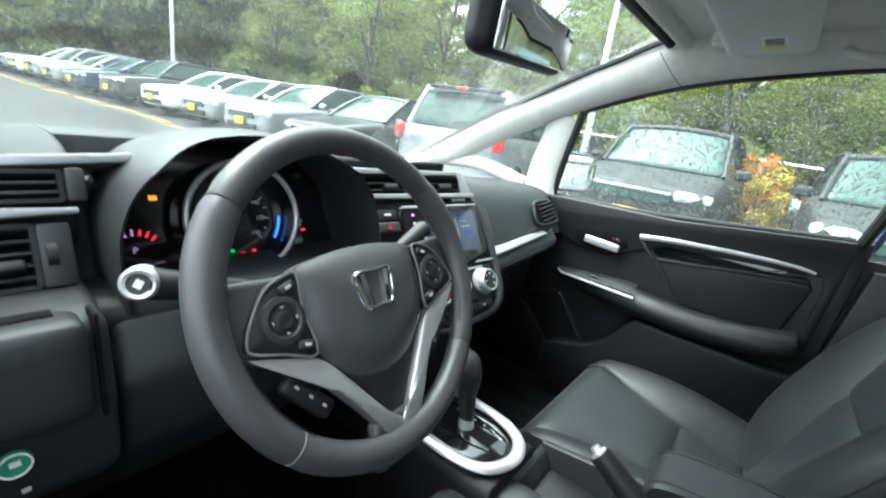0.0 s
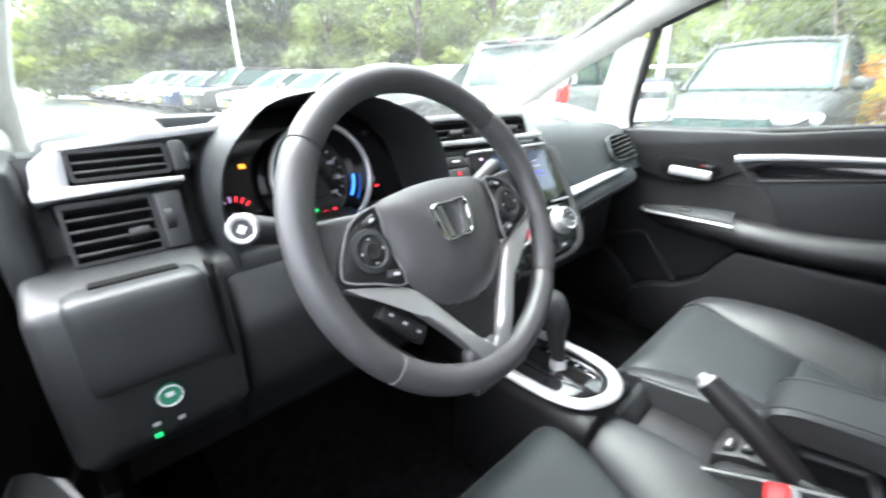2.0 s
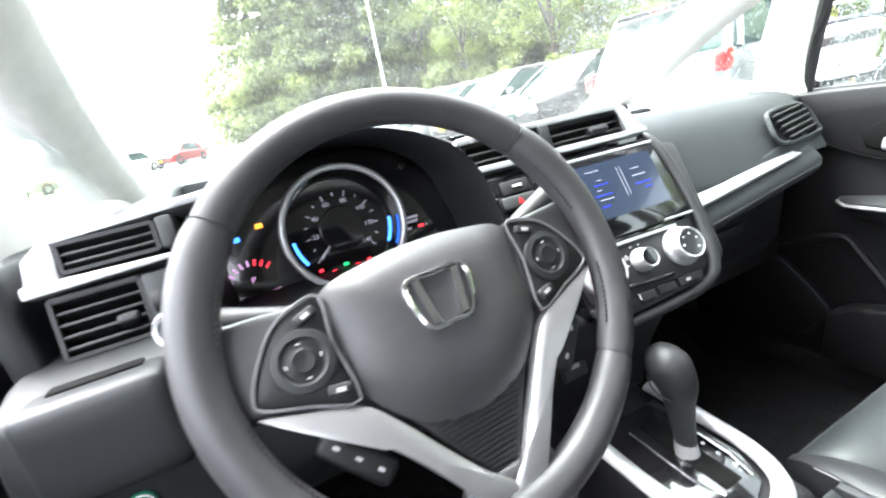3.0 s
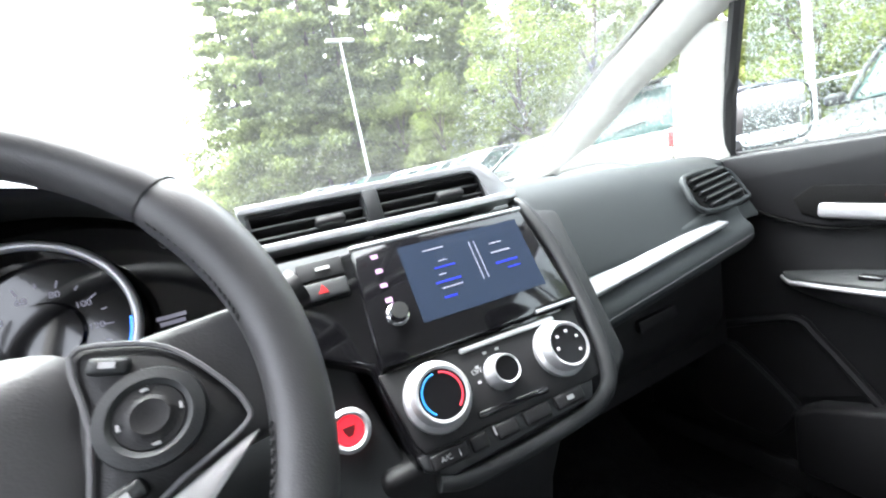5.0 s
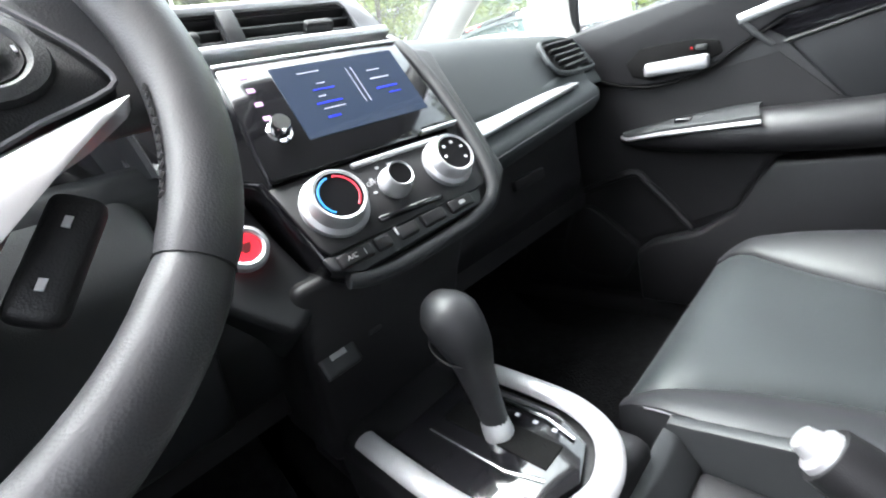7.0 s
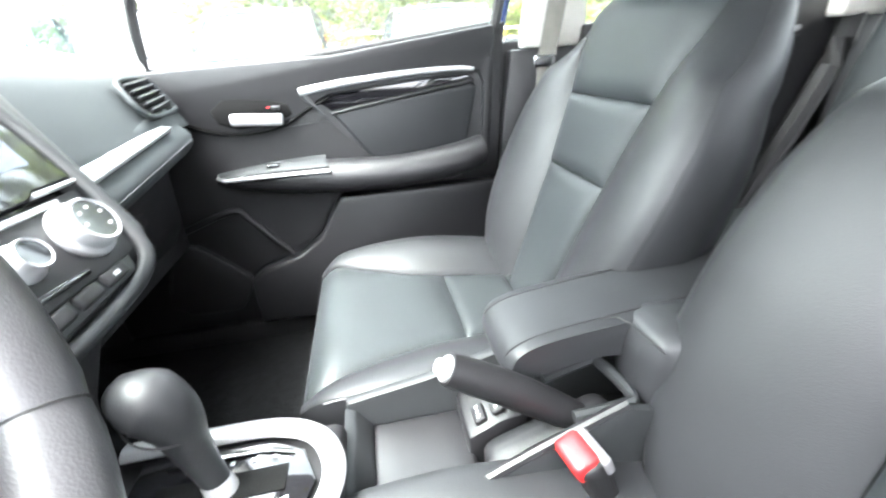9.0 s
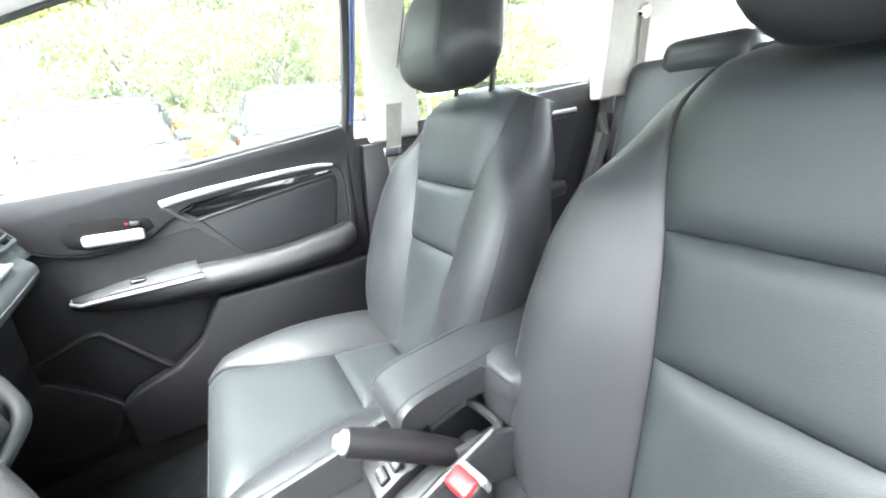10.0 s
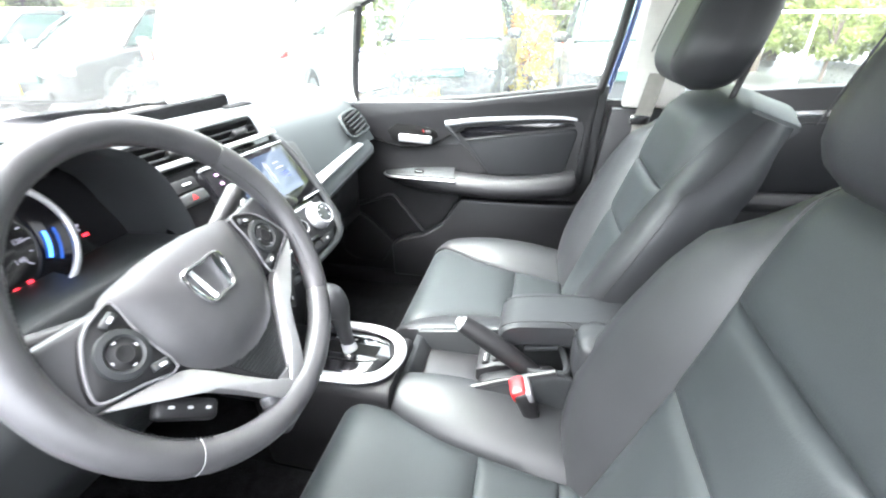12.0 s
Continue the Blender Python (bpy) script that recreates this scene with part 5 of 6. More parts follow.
for xx, nm in ((-0.086, "driver"), (0.125, "passenger")):
    bk = thing("belt_buckle", "red-buttoned seat belt buckle beside the %s seat" % nm, "seat belt buckle", "belt buckles")
    dz = 0.0 if nm == "driver" else -0.10
    K = T(xx, -0.345, 0.605 + dz, -22, 0, 10) @ Matrix.Diagonal((1.08, 1.1, 1.1, 1))
    part("stem", box((0.02, 0.012, 0.22), K @ T(0, 0, -0.13), 0.003), "rubber", bk)
    part("body", soft((0.046, 0.028, 0.085), 0.009, K, 5), "plastic", bk)
    part("button", soft((0.038, 0.026, 0.024), 0.006, K @ T(0, 0.004, 0.036), 4), "red", bk, "red release button")
    part("cap", soft((0.048, 0.010, 0.022), 0.004, K @ T(0, -0.012, 0.032), 3), "thread", bk)


# ---- doors ----
M["navyshell"] = mat("wet_navy_paint", (0.012, 0.020, 0.07), 0.22, 0.2, bump=0.5, fine=140, coat=0.5)


def front_door(name, sgn, label, swing=0.0):
    hinge = Vector((sgn * 0.73, 0.62, 0))
    d = thing(name, label, "door", kind="structure")
    mm = T(*hinge, 0, 0, swing) @ Matrix.Translation(-hinge) @ Matrix.Diagonal((sgn, 1, 1, 1))

    def back(y):
        """Sets the trim's parts back along the door towards its rear edge."""
        if y < -0.378:
            return -0.436 + (y + 0.378) * 0.48
        return y - 0.058 * max(0.0, min(1.0, (0.62 - y) / 0.32))

    def dp(nm, bm, material, parent=None, lab="", slide=True):
        if slide:
            for v in bm.verts:
                v.co.y = back(v.co.y)
        bmesh.ops.transform(bm, matrix=mm, verts=bm.verts)
        return part(nm, bm, material, parent or d, lab)
    prof = [(0.60, 0.36), (0.60, 1.000), (0.30, 1.006), (-0.05, 1.012), (-0.46, 1.052), (-0.545, 1.064), (-0.515, 0.80), (-0.48, 0.36)]
    panel = dp("panel", prism(prof, 0.716, 0.765, "x", bevel=0.008), "doorpl")
    # upper shoulder of the panel, sweeping down round the handle
    up = [(p.x, p.y) for p in smooth_line([(0.60, 0.935, 0), (0.40, 0.925, 0), (0.31, 0.905, 0), (0.24, 0.880, 0), (0.17, 0.868, 0), (0.08, 0.880, 0), (0.01, 0.915, 0), (-0.03, 0.935, 0)], k=4)]
    dp("shoulder", prism([(0.60, 0.995), *up, (-0.40, 0.960), (-0.425, 0.93), (-0.40, 0.76), (-0.445, 0.76), (-0.485, 1.034), (-0.475, 1.058), (-0.05, 1.018), (0.30, 1.013), (0.60, 1.006)], 0.7005, 0.720, "x", bevel=0.006, seg=3), "doorpl")
    # flush plate, no hollow: the handle recess's shade is put into its colour
    cup = dp("handle_cup", prism([(0.232, 0.922), (0.20, 0.945), (0.10, 0.936), (0.062, 0.924), (0.056, 0.902), (0.10, 0.884), (0.18, 0.878), (0.220, 0.892)], 0.6975, 0.712, "x", bevel=0.004), "void", None, "flat near-black plate painted as the shaded recess behind the handle")
    dp("handle", soft((0.016, 0.116, 0.027), 0.009, T(0.693, 0.135, 0.897, 4), 5), "silver", cup, "satin silver door handle")
    dp("lock_knob", soft((0.010, 0.020, 0.010), 0.004, T(0.696, 0.090, 0.919, 8), 3), "dash", cup)
    dp("lock_mark", box((0.003, 0.004, 0.004), T(0.6965, 0.106, 0.921)), "red", cup)
    # thin near-black tube painted in as the shade of the crease below the handle
    dp("sweep_line", tube([(0.7012, p.x, p.y) for p in smooth_line([(0.30, 0.905, 0), (0.235, 0.878, 0), (0.17, 0.866, 0), (0.09, 0.874, 0), (0.03, 0.905, 0), (-0.03, 0.93, 0)], k=4)], 0.0025, 8, up=(1, 0, 0)), "void")
    # bright strip and recess above the padded insert
    strip = dp("trim_strip", tube([Vector((0.6985, p.x, p.y)) for p in smooth_line([(0.032, 0.947, 0), (-0.06, 0.959, 0), (-0.22, 0.969, 0), (-0.33, 0.971, 0), (-0.376, 0.966, 0)], k=4)], [0.009, 0.0088, 0.0085, 0.008, 0.008, 0.0075, 0.007, 0.007, 0.0065, 0.006, 0.006, 0.0055, 0.005, 0.005, 0.0045, 0.004, 0.003], 10, up=(1, 0, 0), flat=0.5), "silver", None, "satin silver strip")
    dp("trim_tail", tube([(0.699, 0.030, 0.944), (0.699, 0.008, 0.918), (0.699, -0.016, 0.893)], [0.006, 0.005, 0.004], 8, up=(1, 0, 0), flat=0.5), "dash", strip)
    dp("gloss_recess", prism([(0.02, 0.944), (-0.36, 0.954), (-0.375, 0.945), (-0.030, 0.900)], 0.709, 0.714, "x", bevel=0.001), "gloss")
    dp("insert", prism([(-0.030, 0.896), (-0.37, 0.938), (-0.388, 0.925), (-0.352, 0.79), (-0.12, 0.775), (-0.105, 0.79)], 0.706, 0.722, "x", bevel=0.008, seg=3), "leatherside", None, "padded black insert")
    dp("insert_edge", tube([(0.705, -0.03, 0.894), (0.705, -0.2, 0.918), (0.705, -0.375, 0.941)], 0.004, 8), "doorpl")
    # armrest
    pl = smooth_line([(0.712, 0.262, 0.765), (0.690, 0.20, 0.766), (0.676, 0.10, 0.764), (0.668, -0.02, 0.757), (0.664, -0.18, 0.752), (0.668, -0.32, 0.765), (0.690, -0.39, 0.775)], k=4)
    rr = [0.006 + 0.040 * math.sin(min(1, i / 12) * math.pi / 2) ** 1.0 for i in range(len(pl))]
    arm_ = dp("armrest", tube(pl, rr, 14, up=(0, 0, 1), flat=0.85), "doorpl", None, "moulded black armrest")
    dp("switch_plate", sheet([[(0.706, 0.255, 0.776), (0.700, 0.15, 0.790), (0.700, 0.05, 0.797), (0.700, 0.0, 0.797)], [(0.690, 0.25, 0.774), (0.660, 0.15, 0.790), (0.648, 0.05, 0.797), (0.646, -0.005, 0.798)], [(0.676, 0.235, 0.770), (0.640, 0.15, 0.782), (0.626, 0.05, 0.785), (0.623, -0.01, 0.786)]], 0.006), "dash", arm_)
    dp("switch_edge", tube([(0.706, 0.256, 0.777), (0.700, 0.15, 0.793), (0.699, 0.05, 0.800), (0.699, 0.002, 0.800)], 0.003, 8), "silver", arm_, "satin silver edge")
    dp("switch_edge", tube([(0.700, 0.256, 0.772), (0.672, 0.232, 0.770), (0.638, 0.15, 0.779), (0.624, 0.05, 0.781), (0.620, -0.012, 0.781)], 0.0045, 8), "silver", arm_, "satin silver edge")
    dp("window_switch", soft((0.016, 0.030, 0.010), 0.003, T(0.655, 0.115, 0.797, 4), 3), "gloss", arm_)
    dp("window_switch", soft((0.010, 0.012, 0.008), 0.003, T(0.658, 0.080, 0.799, 4), 3), "plastic", arm_)
    dp("armrest_seam", tube([(0.648, -0.03, 0.784), (0.632, -0.032, 0.765), (0.640, -0.034, 0.735)], 0.0015, 6), "void", arm_)
    # lower door: pocket and loudspeaker
    dp("pocket", prism([(0.245, 0.37), (0.245, 0.50), (0.21, 0.525), (0.11, 0.555), (0.045, 0.60), (0.01, 0.66), (-0.02, 0.70), (-0.46, 0.70), (-0.50, 0.66), (-0.50, 0.37)], 0.672, 0.72, "x", bevel=0.010, seg=3), "doorpl", None, "black moulded door pocket")
    hexagon = [(p.x, p.y) for p in smooth_line([(0.37, 0.606, 0), (0.40, 0.57, 0), (0.430, 0.466, 0), (0.41, 0.435, 0), (0.385, 0.42, 0), (0.31, 0.418, 0), (0.284, 0.428, 0), (0.248, 0.49, 0), (0.262, 0.52, 0), (0.335, 0.597, 0), (0.35, 0.607, 0)], True, 3)]
    sp = dp("speaker_cover", prism(hexagon, 0.692, 0.722, "x", bevel=0.004), "plastic", None, "dark six-sided loudspeaker cover")
    dp("speaker_rim", tube([(0.694, y, z) for y, z in hexagon], 0.004, 8, True, up=(1, 0, 0)), "doorpl", sp)
    dp("speaker_ridge", tube([Vector((0.704, p.x, p.y)) for p in smooth_line([(0.47, 0.60, 0), (0.40, 0.632, 0), (0.252, 0.687, 0), (0.207, 0.655, 0), (0.127, 0.552, 0)], k=4)], 0.009, 8, up=(1, 0, 0)), "plastic")
    dp("dark_upper", prism([(0.60, 0.93), (0.33, 0.90), (0.20, 0.862), (-0.02, 0.88), (-0.10, 0.79), (0.0, 0.70), (0.05, 0.60), (0.24, 0.52), (0.60, 0.50)], 0.7125, 0.718, "x"), "plastic")
    # window seals
    D = LINE_D
    top = [p + Vector((0.004, 0, 0.001)) for p in D[24:41]]
    for nm, pts, r in (("front_seal", [(0.725, 0.290, 1.0), (0.702, 0.264, 1.13), (0.668, 0.220, 1.285)], 0.013), ("rear_seal", [(0.726, -0.49, 1.04), (0.70, -0.52, 1.20), (0.64, -0.545, 1.43)], 0.013), ("sill_seal", [(0.73, 0.28, 1.010), (0.73, -0.05, 1.018), (0.73, -0.48, 1.059)], 0.008)):
        dp(nm, tube(smooth_line(pts, k=4), r, 8), "rubber", slide=False)
    dp("top_seal", tube(top, 0.009, 8), "rubber", slide=False)
    dp("door_frame", tube(smooth_line([(0.745, -0.515, 1.04), (0.72, -0.545, 1.2), (0.66, -0.575, 1.43)], k=4), 0.008, 8), "blue", None, "blue painted window frame", slide=False)
    dp("outer_skin", box((0.05, 1.1, 0.62), T(0.80, 0.05, 0.66), 0.02), "blue", None, "blue painted outer skin", slide=False)
    return d


front_door("door_1", 1, "black passenger door panel with silver trim and armrest")
front_door("door_2", -1, "black driver door panel standing slightly open", -7.0)
# rear passenger doors
for sgn, nm in ((1, "door_3"), (-1, "door_4")):
    rd = thing(nm, "black rear door panel with a silver strip", "door", kind="structure")
    part("panel", prism([(-0.70, 0.36), (-0.70, 1.045), (-1.38, 1.085), (-1.42, 0.98), (-1.30, 0.60), (-1.20, 0.36)], sgn * 0.685, sgn * 0.735, "x", bevel=0.008), "doorpl", rd)
    part("trim_strip", tube([(sgn * 0.684, -0.78, 0.985), (sgn * 0.684, -1.1, 1.0), (sgn * 0.684, -1.30, 1.001)], 0.007, 8), "silver", rd, "satin silver strip")
    part("insert", prism([(-0.76, 0.96), (-1.31, 0.985), (-1.24, 0.78), (-0.76, 0.76)], sgn * 0.676, sgn * 0.69, "x", bevel=0.006), "leatherside", rd)
    part("armrest", soft((0.06, 0.42, 0.06), 0.025, T(sgn * 0.66, -1.0, 0.75), 5), "doorpl", rd)
    part("window_seal", tube(smooth_line([(sgn * 0.70, -1.40, 1.08), (sgn * 0.67, -1.45, 1.22), (sgn * 0.61, -1.51, 1.42)], k=4), 0.018, 8), "rubber", rd)
    part("door_seal", tube(smooth_line([(sgn * 0.67, -1.44, 1.10), (sgn * 0.67, -1.41, 0.9), (sgn * 0.67, -1.22, 0.5)], k=4), 0.03, 8), "rubber", rd)

# ---- roof things, mirrors, belts ----
vis = thing("sun_visor", "light grey passenger sun visor folded against the roof", "sun visor")
VZ = T(0.33, -0.210, 1.432, -4)
part("flap", soft((0.385, 0.152, 0.028), 0.013, VZ, 6), "pillar", vis)
lab = part("warning_label", box((0.085, 0.040, 0.001), VZ @ T(0.085, -0.012, -0.0146)), "white", vis, "printed airbag warning label")
part("yellow_band", box((0.022, 0.038, 0.001), VZ @ T(0.114, -0.012, -0.0152)), mat("yellow_print", (0.7, 0.5, 0.02), 0.6, bump=0), lab)
for k in range(6):
    part("print_bar", box((0.004, 0.030, 0.0006), VZ @ T(0.052 + k * 0.0085, -0.012, -0.0154)), "thread", lab)
part("hinge_rod", tube([(0.12, -0.130, 1.446), (0.50, -0.130, 1.446)], 0.006, 8), "pillar", vis)
part("hinge_block", soft((0.04, 0.05, 0.03), 0.01, T(0.535, -0.12, 1.455), 4), "pillar", vis)
grip = thing("grab_handle", "grey folding grab handle on the roof trim over the door", "handle")
part("bar", tube(smooth_line([(0.585, -0.33, 1.452), (0.560, -0.355, 1.428), (0.556, -0.43, 1.420), (0.560, -0.505, 1.426), (0.585, -0.53, 1.450)], k=5), 0.010, 10), "pillar", grip)
for y in (-0.33, -0.53):
    part("mount", soft((0.03, 0.045, 0.03), 0.01, T(0.588, y, 1.455), 4), "pillar", grip)
rvm = thing("rear_view_mirror", "black rear-view mirror hanging from the windscreen", "mirror")
RM = T(-0.155, -0.035, 1.293, 96, -5, 10)
part("housing", soft((0.275, 0.070, 0.036), 0.017, RM @ T(0, 0, -0.012), 8), "plastic", rvm)
part("mirror_glass", soft((0.258, 0.054, 0.004), 0.002, RM @ T(0, 0, 0.0075), 3), "mirror", rvm, "reflecting mirror glass")
part("stem", tube(smooth_line([(-0.135, 0.0, 1.30), (-0.08, 0.05, 1.37), (-0.02, 0.085, 1.44)], k=4), [0.012, 0.012, 0.012, 0.012, 0.012, 0.013, 0.015, 0.017, 0.02], 10), "plastic", rvm)
part("foot", soft((0.13, 0.12, 0.04), 0.015, T(0.0, 0.085, 1.462, -25), 4), "plastic", rvm)
for sgn in (1, -1):
    om = thing("door_mirror", "dark blue door mirror spotted with raindrops", "mirror", "door mirrors")
    O = T(sgn * 0.985, 0.335, 1.080, 90, 0, sgn * -18) @ Matrix.Diagonal((1.15, 1.06, 1, 1))
    part("shell", soft((0.232, 0.158, 0.11), 0.05, O @ T(sgn * 0.014, 0.004, -0.052), 8, lambda q, g=sgn: Vector((q.x * (1 - 4.2 * max(0, 0.03 - q.z) * (1.5 if q.x * g < 0 else 0.7)) , q.y * (1 - 3.0 * max(0, 0.03 - q.z)), q.z))), "navyshell", om)
    part("glass", soft((0.195, 0.125, 0.005), 0.0024, O @ T(0, 0, 0.006), 4), "mirror", om, "reflecting mirror glass")
    part("rim", tube([O @ Vector((0.100 * math.copysign(abs(math.cos(a)) ** 0.5, math.cos(a)), 0.065 * math.copysign(abs(math.sin(a)) ** 0.5, math.sin(a)), 0.004)) for a in np.linspace(0, 6.283, 33)[:-1]], 0.006, 6, True), "plastic", om)
    part("arm", tube([(sgn * 0.76, 0.40, 0.985), (sgn * 0.90, 0.37, 1.02)], 0.022, 8), "plastic", om)
for sgn in (1, -1):
    sb = thing("seat_belt", "grey webbing seat belt hanging on the door pillar", "seat belt", "front seat belts")
    part("webbing", sheet([[(sgn * 0.672, -0.67, 1.215), (sgn * 0.672, -0.625, 1.215)], [(sgn * 0.694, -0.635, 0.97), (sgn * 0.694, -0.59, 0.97)], [(sgn * 0.685, -0.625, 0.45), (sgn * 0.685, -0.58, 0.45)]], 0.002, (sgn, 0, 0)), "belt", sb)
    part("guide", soft((0.02, 0.065, 0.04), 0.009, T(sgn * 0.668, -0.647, 1.225), 4), "pillar", sb)
    part("tongue", soft((0.010, 0.055, 0.028), 0.004, T(sgn * 0.690, -0.607, 0.972), 3), "chrome", sb)
    rb = thing("rear_seat_belt", "grey webbing rear seat belt on the rear pillar", "seat belt", "rear seat belts")
    part("webbing", sheet([[(sgn * 0.576, -1.535, 1.268), (sgn * 0.576, -1.495, 1.268)], [(sgn * 0.606, -1.545, 1.10), (sgn * 0.606, -1.505, 1.10)]], 0.002, (sgn, 0, 0)), "belt", rb)
    part("guide", lathe([(0, 0.012), (0.022, 0.008), (0.028, 0.0)], 20, T(sgn * 0.582, -1.513, 1.278, 0, -90 * sgn, 0)), "chrome", rb)
# floor mats
for xx, nm in ((0.36, "passenger"), (-0.36, "driver")):
    fm = thing("floor_mat", "black ribbed carpet mat in the %s footwell" % nm, "floor mat", "floor mats")
    bm = sheet([[(xx + 0.24 * (i / 10 - 0.5) * 2 * 0.86, 0.02 + 0.60 * j / 14, 0.318 + 0.006 * noise.noise((i * 0.9, j * 0.9, xx)) + (0.16 * max(0, j - 9) / 5)) for i in range(11)] for j in range(15)], -0.008)
    part("mat", bm, "carpet", fm)


# ---- the car park outside ----
SLOPE = 0.025


def gz(y):
    """Height of the sloping car park at y."""
    return SLOPE * y


def leafmat(name, base, rough, bump=0, scale=1.0, var=0.4):
    """Leaves that let part of the daylight through."""
    m = mat(name, base, rough, bump=bump, scale=scale, var=var)
    nt = m.node_tree
    tl, mx = nt.nodes.new("ShaderNodeBsdfTranslucent"), nt.nodes.new("ShaderNodeMixShader")
    oi, ge = nt.nodes.new("ShaderNodeObjectInfo"), nt.nodes.new("ShaderNodeNewGeometry")
    r1, r2, mu, sc, tr = (nt.nodes.new(k) for k in ("ShaderNodeMapRange", "ShaderNodeMapRange", "ShaderNodeMath", "ShaderNodeVectorMath", "ShaderNodeVectorMath"))
    r1.inputs[3].default_value, r1.inputs[4].default_value = 0.65, 1.25
    r2.inputs[3].default_value, r2.inputs[4].default_value = 0.7, 1.3
    nt.links.new(oi.outputs["Random"], r1.inputs[0])
    nt.links.new(ge.outputs["Random Per Island"], r2.inputs[0])
    mu.operation, sc.operation, tr.operation = "MULTIPLY", "SCALE", "MULTIPLY"
    nt.links.new(r1.outputs[0], mu.inputs[0])
    nt.links.new(r2.outputs[0], mu.inputs[1])
    bs = nt.nodes["Principled BSDF"].inputs["Base Color"]
    nt.links.new(bs.links[0].from_socket, sc.inputs[0])
    nt.links.new(mu.outputs[0], sc.inputs["Scale"])
    nt.links.new(sc.outputs[0], bs)
    tr.inputs[1].default_value = (1.5, 1.6, 1.0)
    nt.links.new(sc.outputs[0], tr.inputs[0])
    nt.links.new(tr.outputs[0], tl.inputs[0])
    mx.inputs[0].default_value = 0.45
    nt.links.new(nt.nodes["Principled BSDF"].outputs[0], mx.inputs[1])
    nt.links.new(tl.outputs[0], mx.inputs[2])
    nt.links.new(mx.outputs[0], nt.nodes["Material Output"].inputs["Surface"])
    return m


M.update(
    asphalt=mat("wet_asphalt", (0.055, 0.056, 0.058), 0.30, bump=0.6, fine=60, scale=0.6, var=0.35),
    grass=mat("lawn", (0.10, 0.16, 0.04), 0.8, bump=0.8, fine=20, scale=1.5, var=0.4),
    leaf1=leafmat("fir_needles", (0.150, 0.170, 0.076), 0.6, bump=0, scale=0.8, var=0.45),
    leaf2=leafmat("broad_leaves", (0.150, 0.174, 0.062), 0.55, bump=0, scale=0.8, var=0.5),
    leaf3=leafmat("autumn_leaves", (0.48, 0.19, 0.04), 0.55, bump=0, scale=3, var=0.5),
    leaf4=leafmat("yellow_leaves", (0.36, 0.28, 0.06), 0.55, bump=0, scale=3, var=0.5),
    bark=mat("bark", (0.09, 0.07, 0.055), 0.9, bump=0.8, fine=30, scale=3, var=0.4),
    pole=mat("painted_pole", (0.7, 0.7, 0.7), 0.5, bump=0.05),
    kerb=mat("yellow_kerb_paint", (0.25, 0.18, 0.055), 0.7, bump=0.4, fine=120, var=0.3, scale=5),
    carglass=mat("tinted_car_glass", (0.040, 0.070, 0.064), 0.10, bump=0, coat=0.0, spec=0.22, var=0.02),
    tyre=mat("tyre_rubber", (0.012, 0.012, 0.012), 0.8, bump=0.3, fine=80),
    alloy=mat("alloy_wheel", (0.5, 0.5, 0.52), 0.3, 0.7, bump=0),
    lamp=mat("headlamp_glass", (0.75, 0.77, 0.8), 0.08, 0.2, bump=0, coat=0.5),
    tail=mat("tail_lamp_red", (0.65, 0.02, 0.02), 0.15, bump=0, coat=0.5),
    plate=mat("yellow_plate", (0.75, 0.5, 0.02), 0.5, bump=0),
)
g = part("ground", box((900, 900, 0.2), T(0, 0, -0.1)), "asphalt")
g.matrix_world = T(0, 0, 0, math.degrees(math.atan(SLOPE)))
tagged(g, "wet dark asphalt of the sloping car park", "ground", kind="structure")
tagged(part("lawn", box((30, 40, 0.1), T(-24, 48, gz(48) - 0.02, math.degrees(math.atan(SLOPE))), 0.02), "grass"), "green lawn beyond the car park", "ground", kind="structure")
def paint(n, c, metal=0.2):
    return mat(n, c, 0.32, metal, bump=0, coat=0.25, var=0.04, scale=3)


PAINTS = dict(grey=mat("grey_paint", (0.035, 0.036, 0.038), 0.5, 0, bump=0.3, fine=60, spec=0.25, var=0.1, scale=3), black=paint("black_paint", (0.012, 0.012, 0.014)), silver=paint("silver_paint", (0.32, 0.33, 0.34), 0.6), white=paint("white_paint", (0.8, 0.8, 0.8), 0), navy=paint("dark_blue_paint", (0.014, 0.028, 0.075)), red=paint("red_paint", (0.4, 0.02, 0.02)))


